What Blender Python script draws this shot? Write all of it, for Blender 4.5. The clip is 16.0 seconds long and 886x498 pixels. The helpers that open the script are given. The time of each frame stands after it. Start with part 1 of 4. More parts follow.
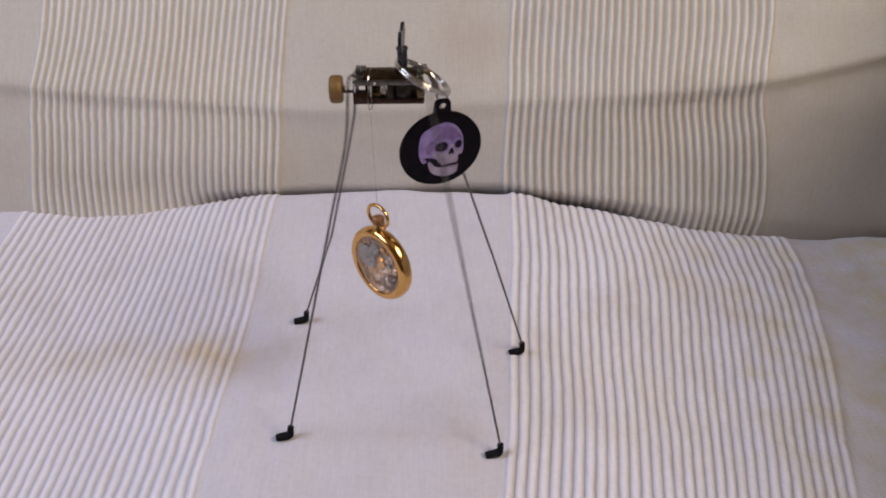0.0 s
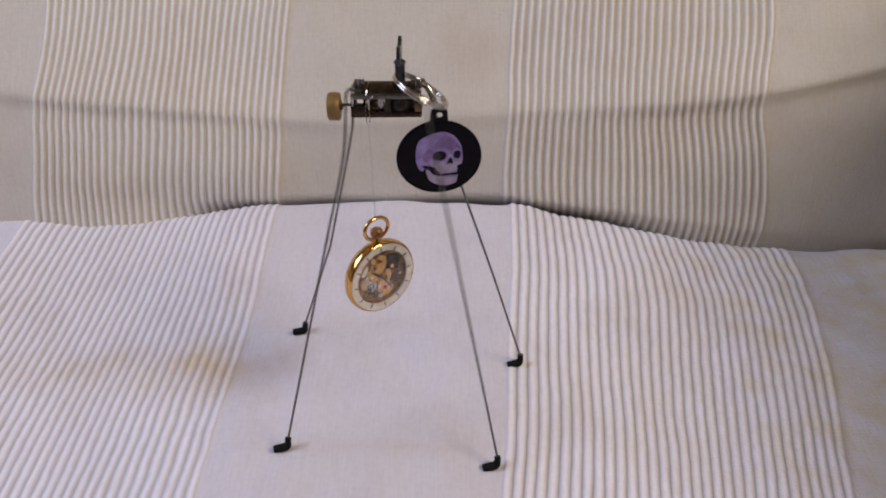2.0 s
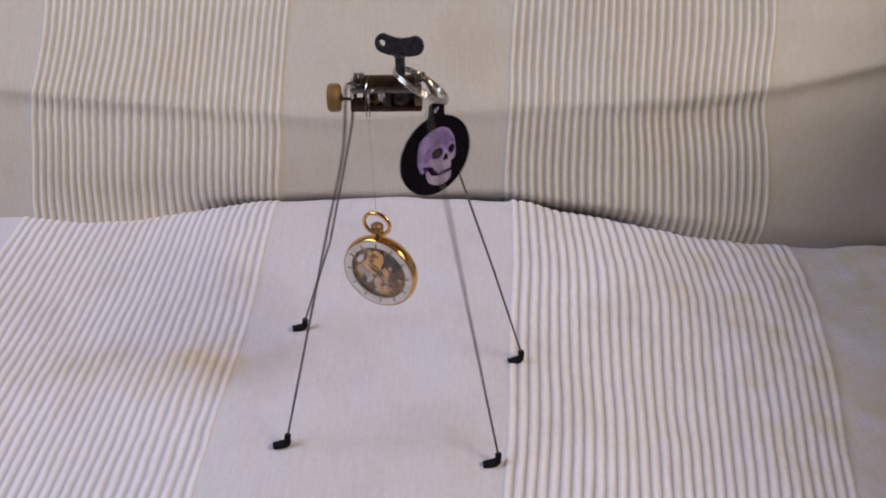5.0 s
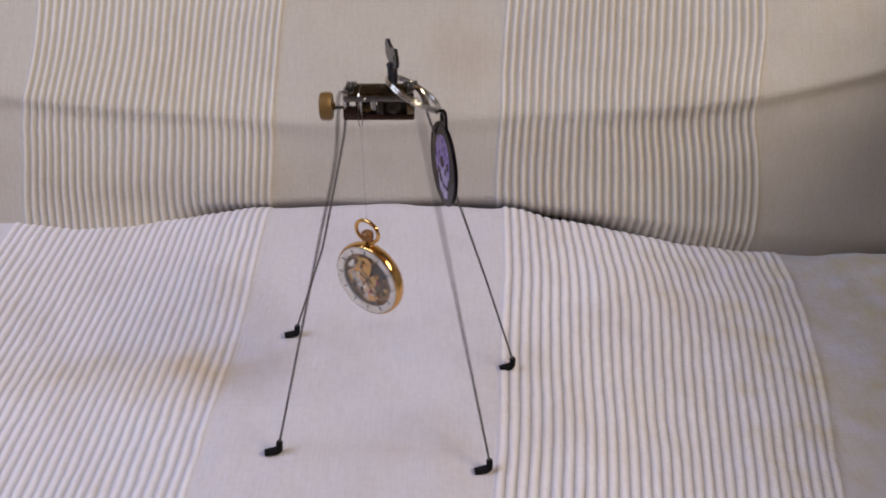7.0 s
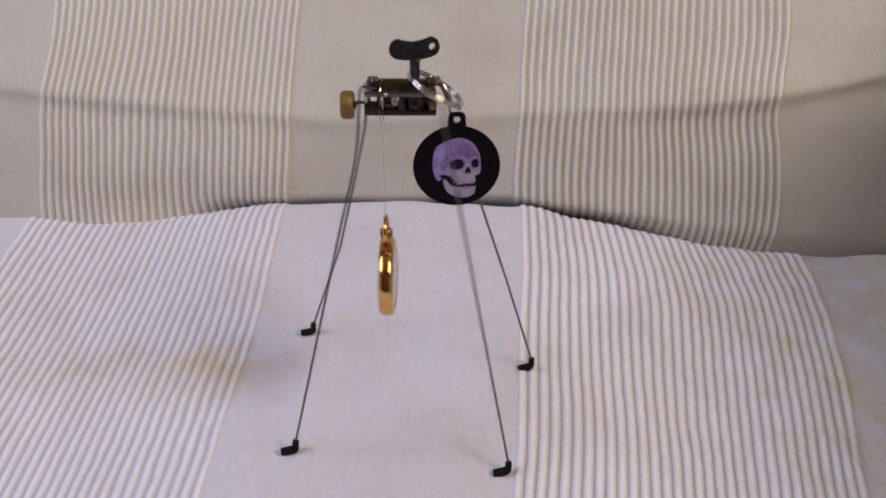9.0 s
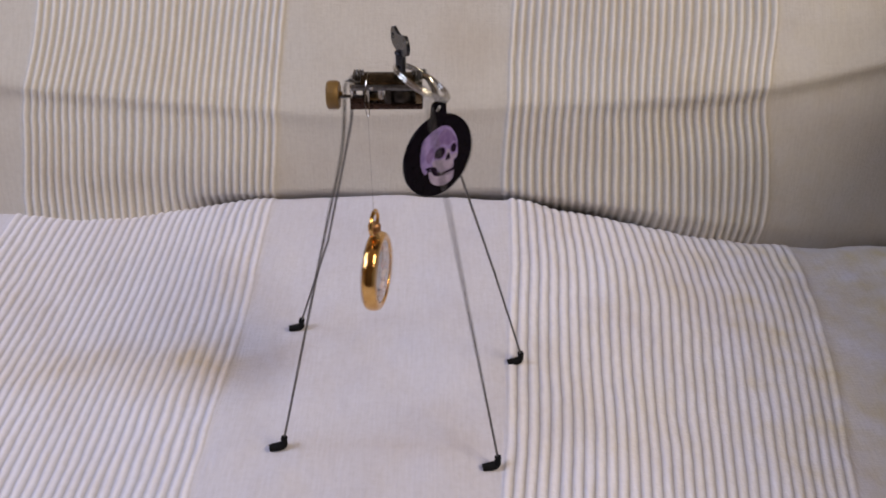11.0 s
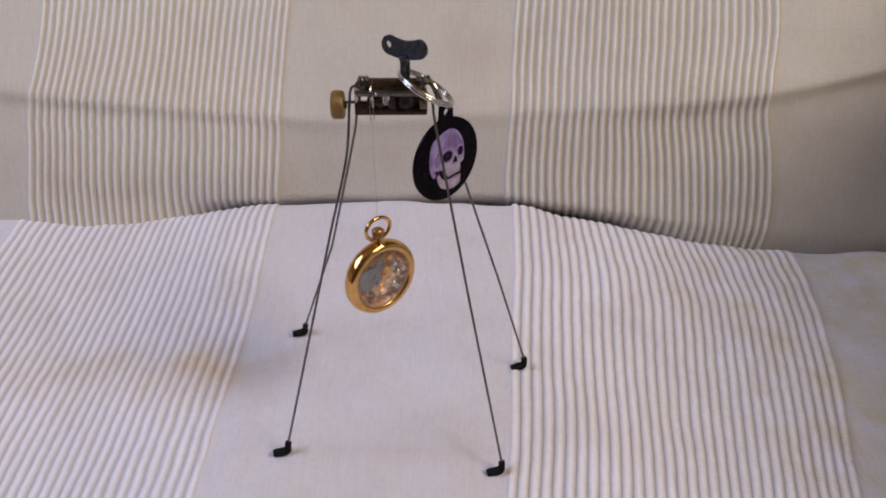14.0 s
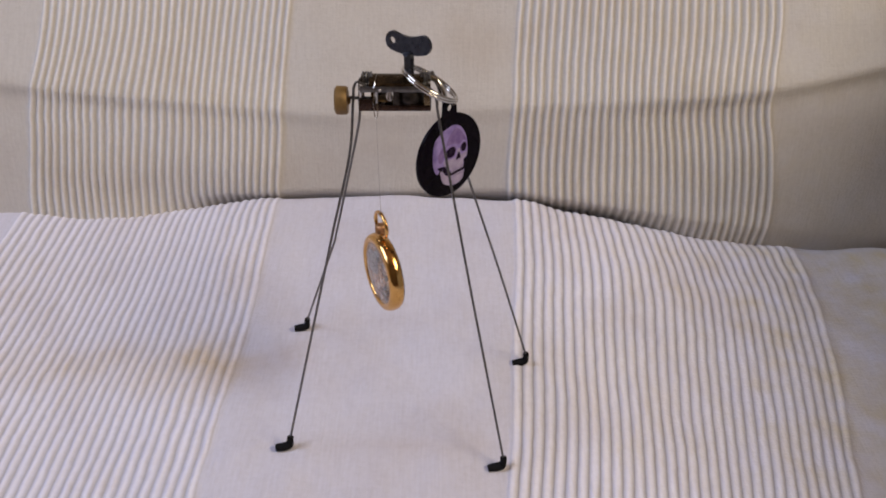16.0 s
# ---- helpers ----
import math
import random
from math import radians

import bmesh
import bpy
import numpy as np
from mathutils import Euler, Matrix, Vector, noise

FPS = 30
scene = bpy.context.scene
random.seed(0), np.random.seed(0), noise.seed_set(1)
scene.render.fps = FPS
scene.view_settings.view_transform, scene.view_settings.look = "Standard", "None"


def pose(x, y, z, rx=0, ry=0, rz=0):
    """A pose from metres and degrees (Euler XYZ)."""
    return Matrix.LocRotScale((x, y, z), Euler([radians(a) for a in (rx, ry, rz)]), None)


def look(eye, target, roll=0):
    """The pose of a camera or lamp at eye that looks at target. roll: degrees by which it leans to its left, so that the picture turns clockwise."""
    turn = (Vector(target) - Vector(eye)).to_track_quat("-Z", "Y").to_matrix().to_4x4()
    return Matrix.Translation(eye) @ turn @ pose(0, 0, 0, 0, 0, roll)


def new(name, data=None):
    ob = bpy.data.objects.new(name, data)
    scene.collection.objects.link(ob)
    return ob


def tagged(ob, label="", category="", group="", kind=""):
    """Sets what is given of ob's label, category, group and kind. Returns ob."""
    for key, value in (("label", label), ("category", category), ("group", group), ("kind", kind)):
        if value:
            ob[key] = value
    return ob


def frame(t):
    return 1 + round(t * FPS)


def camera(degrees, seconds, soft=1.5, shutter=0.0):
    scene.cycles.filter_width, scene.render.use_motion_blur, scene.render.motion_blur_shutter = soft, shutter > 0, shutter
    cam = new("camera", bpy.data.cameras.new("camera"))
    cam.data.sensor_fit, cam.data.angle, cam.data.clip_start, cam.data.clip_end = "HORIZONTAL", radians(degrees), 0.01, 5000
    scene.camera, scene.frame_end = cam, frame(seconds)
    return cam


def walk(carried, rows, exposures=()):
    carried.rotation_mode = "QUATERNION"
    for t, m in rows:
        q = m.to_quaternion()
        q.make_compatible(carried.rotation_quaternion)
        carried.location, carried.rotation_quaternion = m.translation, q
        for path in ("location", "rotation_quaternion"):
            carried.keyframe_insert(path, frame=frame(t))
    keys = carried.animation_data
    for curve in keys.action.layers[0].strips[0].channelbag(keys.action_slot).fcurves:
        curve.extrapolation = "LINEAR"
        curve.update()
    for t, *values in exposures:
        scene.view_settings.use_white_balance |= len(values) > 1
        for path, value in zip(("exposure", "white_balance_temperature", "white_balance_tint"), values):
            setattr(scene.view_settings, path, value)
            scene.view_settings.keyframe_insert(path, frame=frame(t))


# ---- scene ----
cam = camera(56.8, 16.0, soft=1.88, shutter=0.8)
walk(cam, [
    (0.0, pose(0.0010, -0.2895, 0.2592, 57.450, 0.559, -0.275)),
    (0.5, pose(0.0012, -0.2897, 0.2595, 57.514, 0.331, -0.519)),
    (1.0, pose(0.0030, -0.2907, 0.2581, 58.179, 0.138, -0.615)),
    (1.5, pose(0.0033, -0.2894, 0.2607, 58.110, 0.506, -0.180)),
    (2.0, pose(0.0037, -0.2888, 0.2615, 57.932, 0.526, 0.089)),
    (2.5, pose(0.0022, -0.2883, 0.2599, 57.790, 0.547, -0.039)),
    (3.0, pose(0.0037, -0.2884, 0.2601, 57.690, 0.538, 0.087)),
    (3.5, pose(0.0034, -0.2888, 0.2605, 58.086, 0.533, 0.159)),
    (6.0, pose(0.0049, -0.2869, 0.2588, 57.659, 0.571, 0.010)),
    (6.5, pose(0.0057, -0.2893, 0.2595, 57.923, 0.466, -0.171)),
    (7.0, pose(0.0039, -0.2886, 0.2610, 58.192, 0.170, -0.278)),
    (7.5, pose(0.0032, -0.2871, 0.2606, 58.174, 0.536, 0.081)),
    (8.0, pose(0.0023, -0.2858, 0.2582, 58.326, 0.400, 0.375)),
    (8.5, pose(0.0010, -0.2854, 0.2591, 58.127, 0.406, 0.623)),
    (9.0, pose(-0.0001, -0.2841, 0.2584, 58.039, 0.144, 0.596)),
    (11.5, pose(0.0014, -0.2826, 0.2576, 57.529, 0.091, -0.234)),
    (12.0, pose(-0.0017, -0.2826, 0.2571, 57.574, -0.133, -0.237)),
    (12.5, pose(-0.0006, -0.2842, 0.2601, 57.827, -0.411, -0.413)),
    (13.0, pose(0.0007, -0.2839, 0.2574, 57.893, -0.453, -0.866)),
    (13.5, pose(0.0018, -0.2839, 0.2586, 58.115, -0.094, -0.353)),
    (14.0, pose(0.0001, -0.2836, 0.2579, 58.035, 0.199, -0.077)),
    (14.5, pose(0.0000, -0.2830, 0.2600, 58.000, -0.000, 0.000)),
    (15.0, pose(-0.0011, -0.2829, 0.2580, 57.980, 0.195, 0.099)),
    (15.5, pose(-0.0014, -0.2824, 0.2595, 57.468, 0.058, 0.084)),
    (16.0, pose(-0.0013, -0.2827, 0.2592, 57.481, -0.046, 0.023)),
], exposures=[(0.0, -0.02, 6150, 28), (16.0, -0.02, 6150, 28)])

# ---- light: daylight through two windows of the room ----
world = bpy.data.worlds.new("daylight")
scene.world = world
world.use_nodes = True
sky = world.node_tree.nodes.new("ShaderNodeTexSky")
sky.sky_type, sky.sun_disc = "NISHITA", False
sky.sun_elevation, sky.sun_rotation = radians(38), radians(200)
world.node_tree.links.new(sky.outputs[0], world.node_tree.nodes["Background"].inputs[0])
world.node_tree.nodes["Background"].inputs[1].default_value = 0.1


def window_light(name, place, target, width, height, watts, colour):
    lamp = bpy.data.lights.new(name, "AREA")
    lamp.shape, lamp.size, lamp.size_y, lamp.energy, lamp.color = "RECTANGLE", width, height, watts, colour
    ob = new(name, lamp)
    ob.matrix_world = look(place, target)
    return ob


window_light("window_daylight", (-1.42, -0.40, 1.50), (0.0, -0.40, 1.2), 1.3, 1.0, 30.5, (0.72, 0.86, 1.0))
window_light("window_daylight", (1.42, -0.72, 1.58), (0.0, -0.72, 1.2), 0.9, 0.9, 35, (1.0, 0.895, 0.57))


# ---- materials ----
def nodes_of(name, rough, metal):
    m = bpy.data.materials.new(name)
    m.use_nodes = True
    nt = m.node_tree
    b = nt.nodes["Principled BSDF"]
    b.inputs["Roughness"].default_value, b.inputs["Metallic"].default_value = rough, metal
    return m, nt, b


def noise_node(nt, scale, detail=4.0, stretch=(1, 1, 1), coords="Object"):
    tc = nt.nodes.new("ShaderNodeTexCoord")
    mp = nt.nodes.new("ShaderNodeMapping")
    mp.inputs["Scale"].default_value = stretch
    n = nt.nodes.new("ShaderNodeTexNoise")
    n.inputs["Scale"].default_value, n.inputs["Detail"].default_value = scale, detail
    nt.links.new(tc.outputs[coords], mp.inputs[0])
    nt.links.new(mp.outputs[0], n.inputs["Vector"])
    return n


def ramp(nt, source, stops):
    r = nt.nodes.new("ShaderNodeValToRGB")
    while len(r.color_ramp.elements) < len(stops):
        r.color_ramp.elements.new(0.5)
    for e, (p, c) in zip(r.color_ramp.elements, stops):
        e.position, e.color = p, (*c, 1)
    nt.links.new(source, r.inputs[0])
    return r


def surface(name, dark, light, rough=0.5, metal=0.0, scale=300.0, bump=0.1, spread=0.12, fine=2500.0):
    """Two tones mixed by a coarse noise, roughness varied by it, relief from a fine one."""
    m, nt, b = nodes_of(name, rough, metal)
    n = noise_node(nt, scale)
    r = ramp(nt, n.outputs[0], [(0.3, dark), (0.7, light)])
    nt.links.new(r.outputs[0], b.inputs["Base Color"])
    mr = nt.nodes.new("ShaderNodeMapRange")
    mr.inputs[3].default_value, mr.inputs[4].default_value = max(0.02, rough - spread), min(1.0, rough + spread)
    nt.links.new(n.outputs[0], mr.inputs[0])
    nt.links.new(mr.outputs[0], b.inputs["Roughness"])
    if bump:
        f = noise_node(nt, fine)
        bp = nt.nodes.new("ShaderNodeBump")
        bp.inputs["Strength"].default_value, bp.inputs["Distance"].default_value = bump, 0.0002
        nt.links.new(f.outputs[0], bp.inputs["Height"])
        nt.links.new(bp.outputs[0], b.inputs["Normal"])
    return m


def cloth(name, tones, stains_and_light):
    """Cotton cover: pale raised cords on a slightly greyer ground, painted furrow shade, thread grain, worn-in stain
    spots, painted warm light.
    """
    m, nt, b = nodes_of(name, 0.92, 0.0)
    b.inputs["Sheen Weight"].default_value, b.inputs["Sheen Roughness"].default_value = 0.15, 0.5
    L = nt.links.new
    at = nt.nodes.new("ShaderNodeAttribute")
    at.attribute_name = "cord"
    # the ramp's low end paints shade into the furrows between cords
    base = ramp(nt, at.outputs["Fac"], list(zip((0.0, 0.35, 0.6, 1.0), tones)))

    def mixed(a, other, fac, amount):
        mx = nt.nodes.new("ShaderNodeMix")
        mx.data_type, mx.blend_type = "RGBA", "MULTIPLY"
        mul = nt.nodes.new("ShaderNodeMath")
        mul.operation = "MULTIPLY"
        mul.inputs[1].default_value = amount
        L(fac, mul.inputs[0])
        L(mul.outputs[0], mx.inputs[0])
        L(a, mx.inputs[6])
        mx.inputs[7].default_value = (*other, 1)
        return mx.outputs[2]

    warp = noise_node(nt, 900.0, 3.0, (1.0, 0.07, 0.07))
    weft = noise_node(nt, 900.0, 3.0, (0.18, 1.0, 1.0))
    blot = noise_node(nt, 22.0, 5.0)
    patch = noise_node(nt, 7.0, 3.0)
    blot_mask = ramp(nt, blot.outputs[0], [(0.5, (0, 0, 0)), (0.75, (1, 1, 1))])
    patch_mask = ramp(nt, patch.outputs[0], [(0.45, (0, 0, 0)), (0.7, (1, 1, 1))])
    c = mixed(base.outputs[0], (0.80, 0.78, 0.75), warp.outputs[0], 0.75)
    c = mixed(c, (0.84, 0.82, 0.8), weft.outputs[0], 0.3)
    lint = noise_node(nt, 380.0, 3.0)
    lint_mask = ramp(nt, lint.outputs[0], [(0.42, (0, 0, 0)), (0.66, (1, 1, 1))])
    c = mixed(c, (0.86, 0.85, 0.84), lint_mask.outputs[0], 0.3)
    c = mixed(c, (0.87, 0.83, 0.79), blot_mask.outputs[0], 0.55)
    c = mixed(c, (0.93, 0.89, 0.84), patch_mask.outputs[0], 0.5)
    # stain spots and painted warm light: soft uneven spots (x, y, radius across, radius along, colour, amount)
    for sx, sy, rx, ry, col, amount in stains_and_light:
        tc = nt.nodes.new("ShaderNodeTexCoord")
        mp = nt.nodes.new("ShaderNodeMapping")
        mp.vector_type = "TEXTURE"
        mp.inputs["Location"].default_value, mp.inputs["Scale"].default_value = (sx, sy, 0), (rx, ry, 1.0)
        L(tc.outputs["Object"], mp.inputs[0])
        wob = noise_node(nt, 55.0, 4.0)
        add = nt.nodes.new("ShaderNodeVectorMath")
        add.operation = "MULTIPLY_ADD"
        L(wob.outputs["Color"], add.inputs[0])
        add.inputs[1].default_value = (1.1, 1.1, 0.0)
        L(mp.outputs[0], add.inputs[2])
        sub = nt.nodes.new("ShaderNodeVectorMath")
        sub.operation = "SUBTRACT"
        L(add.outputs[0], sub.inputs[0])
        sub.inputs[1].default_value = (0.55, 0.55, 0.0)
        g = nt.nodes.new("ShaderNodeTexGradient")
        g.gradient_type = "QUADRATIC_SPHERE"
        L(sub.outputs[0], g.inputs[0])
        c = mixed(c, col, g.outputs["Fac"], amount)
    L(c, b.inputs["Base Color"])
    add = nt.nodes.new("ShaderNodeMath")
    twist = noise_node(nt, 620.0, 2.0)
    knots = nt.nodes.new("ShaderNodeMath")
    knots.operation = "MULTIPLY_ADD"
    L(twist.outputs[0], knots.inputs[0])
    knots.inputs[1].default_value = 1.2
    L(weft.outputs[0], knots.inputs[2])
    L(warp.outputs[0], add.inputs[0])
    L(knots.outputs[0], add.inputs[1])
    bp = nt.nodes.new("ShaderNodeBump")
    bp.inputs["Strength"].default_value, bp.inputs["Distance"].default_value = 0.5, 0.0005
    L(add.outputs[0], bp.inputs["Height"])
    L(bp.outputs[0], b.inputs["Normal"])
    return m


def glass(name, rough=0.02):
    m, nt, b = nodes_of(name, rough, 0.0)
    b.inputs["Transmission Weight"].default_value, b.inputs["IOR"].default_value = 1.0, 1.45
    b.inputs["Base Color"].default_value = (0.98, 0.98, 0.98, 1)
    return m


YELLOW, BROWN = (0.86, 0.70, 0.42), (0.82, 0.74, 0.66)
# Seat and back are one cotton; their tones paint in cool and warm light.
M_COTTON_COOL_LIT = cloth("cotton_cool_lit", ((0.35, 0.335, 0.37), (0.56, 0.55, 0.60), (0.65, 0.64, 0.725), (0.86, 0.85, 0.94)), [
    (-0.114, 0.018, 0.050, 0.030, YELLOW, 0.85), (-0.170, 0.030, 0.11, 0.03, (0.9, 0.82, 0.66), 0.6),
    # the last two spots paint warm light over the seat's right side
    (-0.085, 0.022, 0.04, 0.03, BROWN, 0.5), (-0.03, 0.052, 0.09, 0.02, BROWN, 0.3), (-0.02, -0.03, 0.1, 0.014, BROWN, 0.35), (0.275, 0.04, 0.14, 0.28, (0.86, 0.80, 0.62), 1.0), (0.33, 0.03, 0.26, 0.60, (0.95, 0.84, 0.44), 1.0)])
# the second spot here is warm light painted on the back's right
M_COTTON_WARM_LIT = cloth("cotton_warm_lit", ((0.48, 0.455, 0.415), (0.56, 0.535, 0.495), (0.61, 0.58, 0.54), (0.84, 0.815, 0.78)), [(0.15, 0.2, 0.2, 0.05, BROWN, 0.2), (0.26, 0.17, 0.24, 0.2, (0.95, 0.91, 0.78), 0.9)])
M_GOLD = surface("polished_gold", (0.68, 0.365, 0.10), (0.82, 0.49, 0.165), 0.12, 1.0, 200, 0.03, 0.04)
M_GOLD_DULL = surface("brushed_gold", (0.62, 0.40, 0.14), (0.80, 0.56, 0.24), 0.33, 1.0, 500, 0.15)
M_BRASS = surface("ochre_brass", (0.17, 0.10, 0.03), (0.26, 0.155, 0.05), 0.5, 0.4, 400, 0.2)
M_STEEL = surface("spring_steel", (0.11, 0.105, 0.10), (0.20, 0.19, 0.18), 0.35, 0.9, 600, 0.1)
M_NICKEL = surface("bright_nickel", (0.50, 0.475, 0.43), (0.68, 0.65, 0.60), 0.16, 1.0, 400, 0.05)
M_BRONZE = surface("browned_metal", (0.085, 0.058, 0.030), (0.20, 0.145, 0.08), 0.22, 0.9, 350, 0.1)
M_DARK = surface("dark_gear_metal", (0.022, 0.018, 0.015), (0.065, 0.053, 0.044), 0.4, 0.8, 500, 0.15)
M_COPPER = surface("dark_copper", (0.03, 0.017, 0.012), (0.065, 0.036, 0.025), 0.26, 0.8, 400, 0.1)
M_KEY = surface("blued_steel", (0.035, 0.037, 0.045), (0.065, 0.068, 0.08), 0.30, 0.85, 500, 0.06)
M_RUBBER = surface("black_rubber", (0.006, 0.006, 0.007), (0.012, 0.012, 0.013), 0.7, 0.0, 700, 0.3)
M_ENAMEL = surface("black_enamel", (0.003, 0.002, 0.004), (0.006, 0.004, 0.008), 0.22, 0.0, 300, 0.02, 0.06)
M_LILAC = surface("lilac_print", (0.24, 0.18, 0.44), (0.37, 0.29, 0.60), 0.28, 0.0, 260, 0.02, 0.06)
M_LILAC_PALE = surface("pale_grey_print", (0.32, 0.27, 0.42), (0.44, 0.38, 0.53), 0.28, 0.0, 320, 0.02, 0.06)
M_PLUM = surface("dark_plum_print", (0.008, 0.004, 0.012), (0.024, 0.013, 0.034), 0.26, 0.0, 400, 0.02, 0.06)
M_MAUVE = surface("mauve_print", (0.17, 0.11, 0.29), (0.27, 0.19, 0.41), 0.28, 0.0, 300, 0.02, 0.06)
M_DIAL = surface("silvered_metal", (0.70, 0.62, 0.53), (0.86, 0.80, 0.72), 0.34, 0.8, 300, 0.05)
M_INK = surface("grey_ink", (0.06, 0.055, 0.05), (0.10, 0.09, 0.085), 0.5, 0.0, 500, 0.0)
M_WHEEL = surface("satin_steel", (0.22, 0.205, 0.19), (0.35, 0.33, 0.31), 0.28, 1.0, 220, 0.04)
M_ROSE = surface("rose_gilt", (0.60, 0.36, 0.20), (0.78, 0.54, 0.34), 0.36, 0.9, 700, 0.2)
M_UMBER = surface("darkened_gilt", (0.035, 0.018, 0.008), (0.46, 0.26, 0.11), 0.32, 0.85, 520, 0.4)
M_GILT = surface("worn_gilt", (0.16, 0.075, 0.03), (0.60, 0.33, 0.15), 0.42, 0.85, 480, 0.3)
M_FLAKE = surface("polished_rose_gilt", (0.62, 0.44, 0.32), (0.88, 0.72, 0.58), 0.3, 0.75, 420, 0.2)
M_RUBY = surface("red_jewel", (0.25, 0.02, 0.03), (0.4, 0.04, 0.06), 0.1, 0.0, 300, 0.0)
M_THREAD = surface("grey_thread", (0.24, 0.22, 0.20), (0.34, 0.31, 0.28), 0.8, 0.0, 2000, 0.0)
for m in (M_RUBBER, M_ENAMEL, M_LILAC, M_LILAC_PALE, M_PLUM, M_MAUVE):
    m.node_tree.nodes["Principled BSDF"].inputs["Specular IOR Level"].default_value = 0.08
M_GLASS = glass("watch_crystal")
M_WALL = surface("tan_plaster", (0.19, 0.14, 0.10), (0.24, 0.18, 0.13), 0.9, 0.0, 3, 0.3, 0.05, 60)
# unseen south wall and ceiling: dark browns chosen to deepen the gold's reflections
M_PANEL = surface("unseen_wall_dark_brown", (0.085, 0.062, 0.045), (0.12, 0.09, 0.066), 0.85, 0.0, 3, 0.3, 0.05, 60)
M_CEIL = surface("unseen_ceiling_brown", (0.17, 0.11, 0.07), (0.24, 0.16, 0.10), 0.7, 0.0, 5, 0.2, 0.05, 60)
M_FLOOR = surface("oiled_oak", (0.20, 0.12, 0.065), (0.32, 0.2, 0.11), 0.5, 0.0, 6, 0.2, 0.1, 40)
M_FRAME = surface("painted_wood", (0.72, 0.71, 0.69), (0.78, 0.77, 0.75), 0.45, 0.0, 8, 0.1, 0.1, 60)


# ---- building helpers ----
def mesh_of(name, bm, material, smooth=40):
    bmesh.ops.recalc_face_normals(bm, faces=bm.faces)
    me = bpy.data.meshes.new(name)
    bm.to_mesh(me)
    bm.free()
    me.materials.append(material)
    if smooth:
        me.shade_smooth()
        me.set_sharp_from_angle(angle=radians(smooth))
    return me


def part(name, bm, material, parent=None, label="", smooth=40):
    ob = new(name, mesh_of(name, bm, material, smooth))
    ob.parent = parent
    return tagged(ob, label)


def box(x0, y0, z0, x1, y1, z1, bevel=0.0, bm=None):
    bm = bm or bmesh.new()
    m = Matrix.Translation(((x0 + x1) / 2, (y0 + y1) / 2, (z0 + z1) / 2)) @ Matrix.Diagonal((x1 - x0, y1 - y0, z1 - z0, 1))
    vs = bmesh.ops.create_cube(bm, size=1, matrix=m)["verts"]
    if bevel:
        es = list({e for v in vs for e in v.link_edges})
        bmesh.ops.bevel(bm, geom=es, offset=bevel, segments=2, affect="EDGES", profile=0.6)
    return bm


def lathe(profile, seg=48, axis="Z", at=(0, 0, 0), bm=None, closed=False):
    """Turns (radius, height) pairs round an axis."""
    bm = bm or bmesh.new()
    rot = {"Z": Matrix(), "Y": Matrix.Rotation(radians(90), 4, "X"), "X": Matrix.Rotation(radians(90), 4, "Y")}[axis]
    m = Matrix.Translation(at) @ rot
    rings = []
    for r, h in profile:
        if r < 1e-7:
            rings.append([bm.verts.new(m @ Vector((0, 0, h)))])
        else:
            rings.append([bm.verts.new(m @ Vector((r * math.cos(a), r * math.sin(a), h))) for a in (2 * math.pi * i / seg for i in range(seg))])
    pairs = list(zip(rings, rings[1:])) + ([(rings[-1], rings[0])] if closed else [])
    for a, b in pairs:
        for i in range(seg):
            j = (i + 1) % seg
            if len(a) == 1 and len(b) == 1:
                continue
            if len(a) == 1:
                bm.faces.new((a[0], b[i], b[j]))
            elif len(b) == 1:
                bm.faces.new((a[i], a[j], b[0]))
            else:
                bm.faces.new((a[i], a[j], b[j], b[i]))
    return bm


def disc(r, h0, h1, axis="Z", at=(0, 0, 0), bevel=0.0, seg=32, bm=None):
    b = bevel
    pr = [(0, h0), (r - b, h0), (r, h0 + b), (r, h1 - b), (r - b, h1), (0, h1)] if b else [(0, h0), (r, h0), (r, h1), (0, h1)]
    return lathe(pr, seg, axis, at, bm)


def smooth_path(points, steps=6):
    """A Catmull-Rom line through the points."""
    p = [Vector(q) for q in points]
    p = [2 * p[0] - p[1], *p, 2 * p[-1] - p[-2]]
    out = []
    for a, b, c, d in zip(p, p[1:], p[2:], p[3:]):
        for i in range(steps):
            t = i / steps
            out.append(0.5 * (2 * b + (c - a) * t + (2 * a - 5 * b + 4 * c - d) * t * t + (3 * b - a - 3 * c + d) * t ** 3))
    return out + [p[-2]]


def tube(points, radius, seg=10, bm=None, closed=False):
    """A round wire along points; radius may be one number or one for each point."""
    bm = bm or bmesh.new()
    pts = [Vector(p) for p in points]
    n = len(pts)
    radii = radius if isinstance(radius, (list, tuple)) else [radius] * n
    rings, side = [], None
    for i, p in enumerate(pts):
        a = pts[(i - 1) % n] if closed or i else p
        b = pts[(i + 1) % n] if closed or i < n - 1 else p
        way = (b - a).normalized()
        if side is None:
            side = way.orthogonal().normalized()
        side = (side - way * side.dot(way)).normalized()
        up = way.cross(side)
        rings.append([bm.verts.new(p + radii[i] * (math.cos(k) * side + math.sin(k) * up)) for k in (2 * math.pi * j / seg for j in range(seg))])
    for a, b in list(zip(rings, rings[1:])) + ([(rings[-1], rings[0])] if closed else []):
        for j in range(seg):
            k = (j + 1) % seg
            bm.faces.new((a[j], a[k], b[k], b[j]))
    if not closed:
        bm.faces.new(rings[0][::-1])
        bm.faces.new(rings[-1])
    return bm


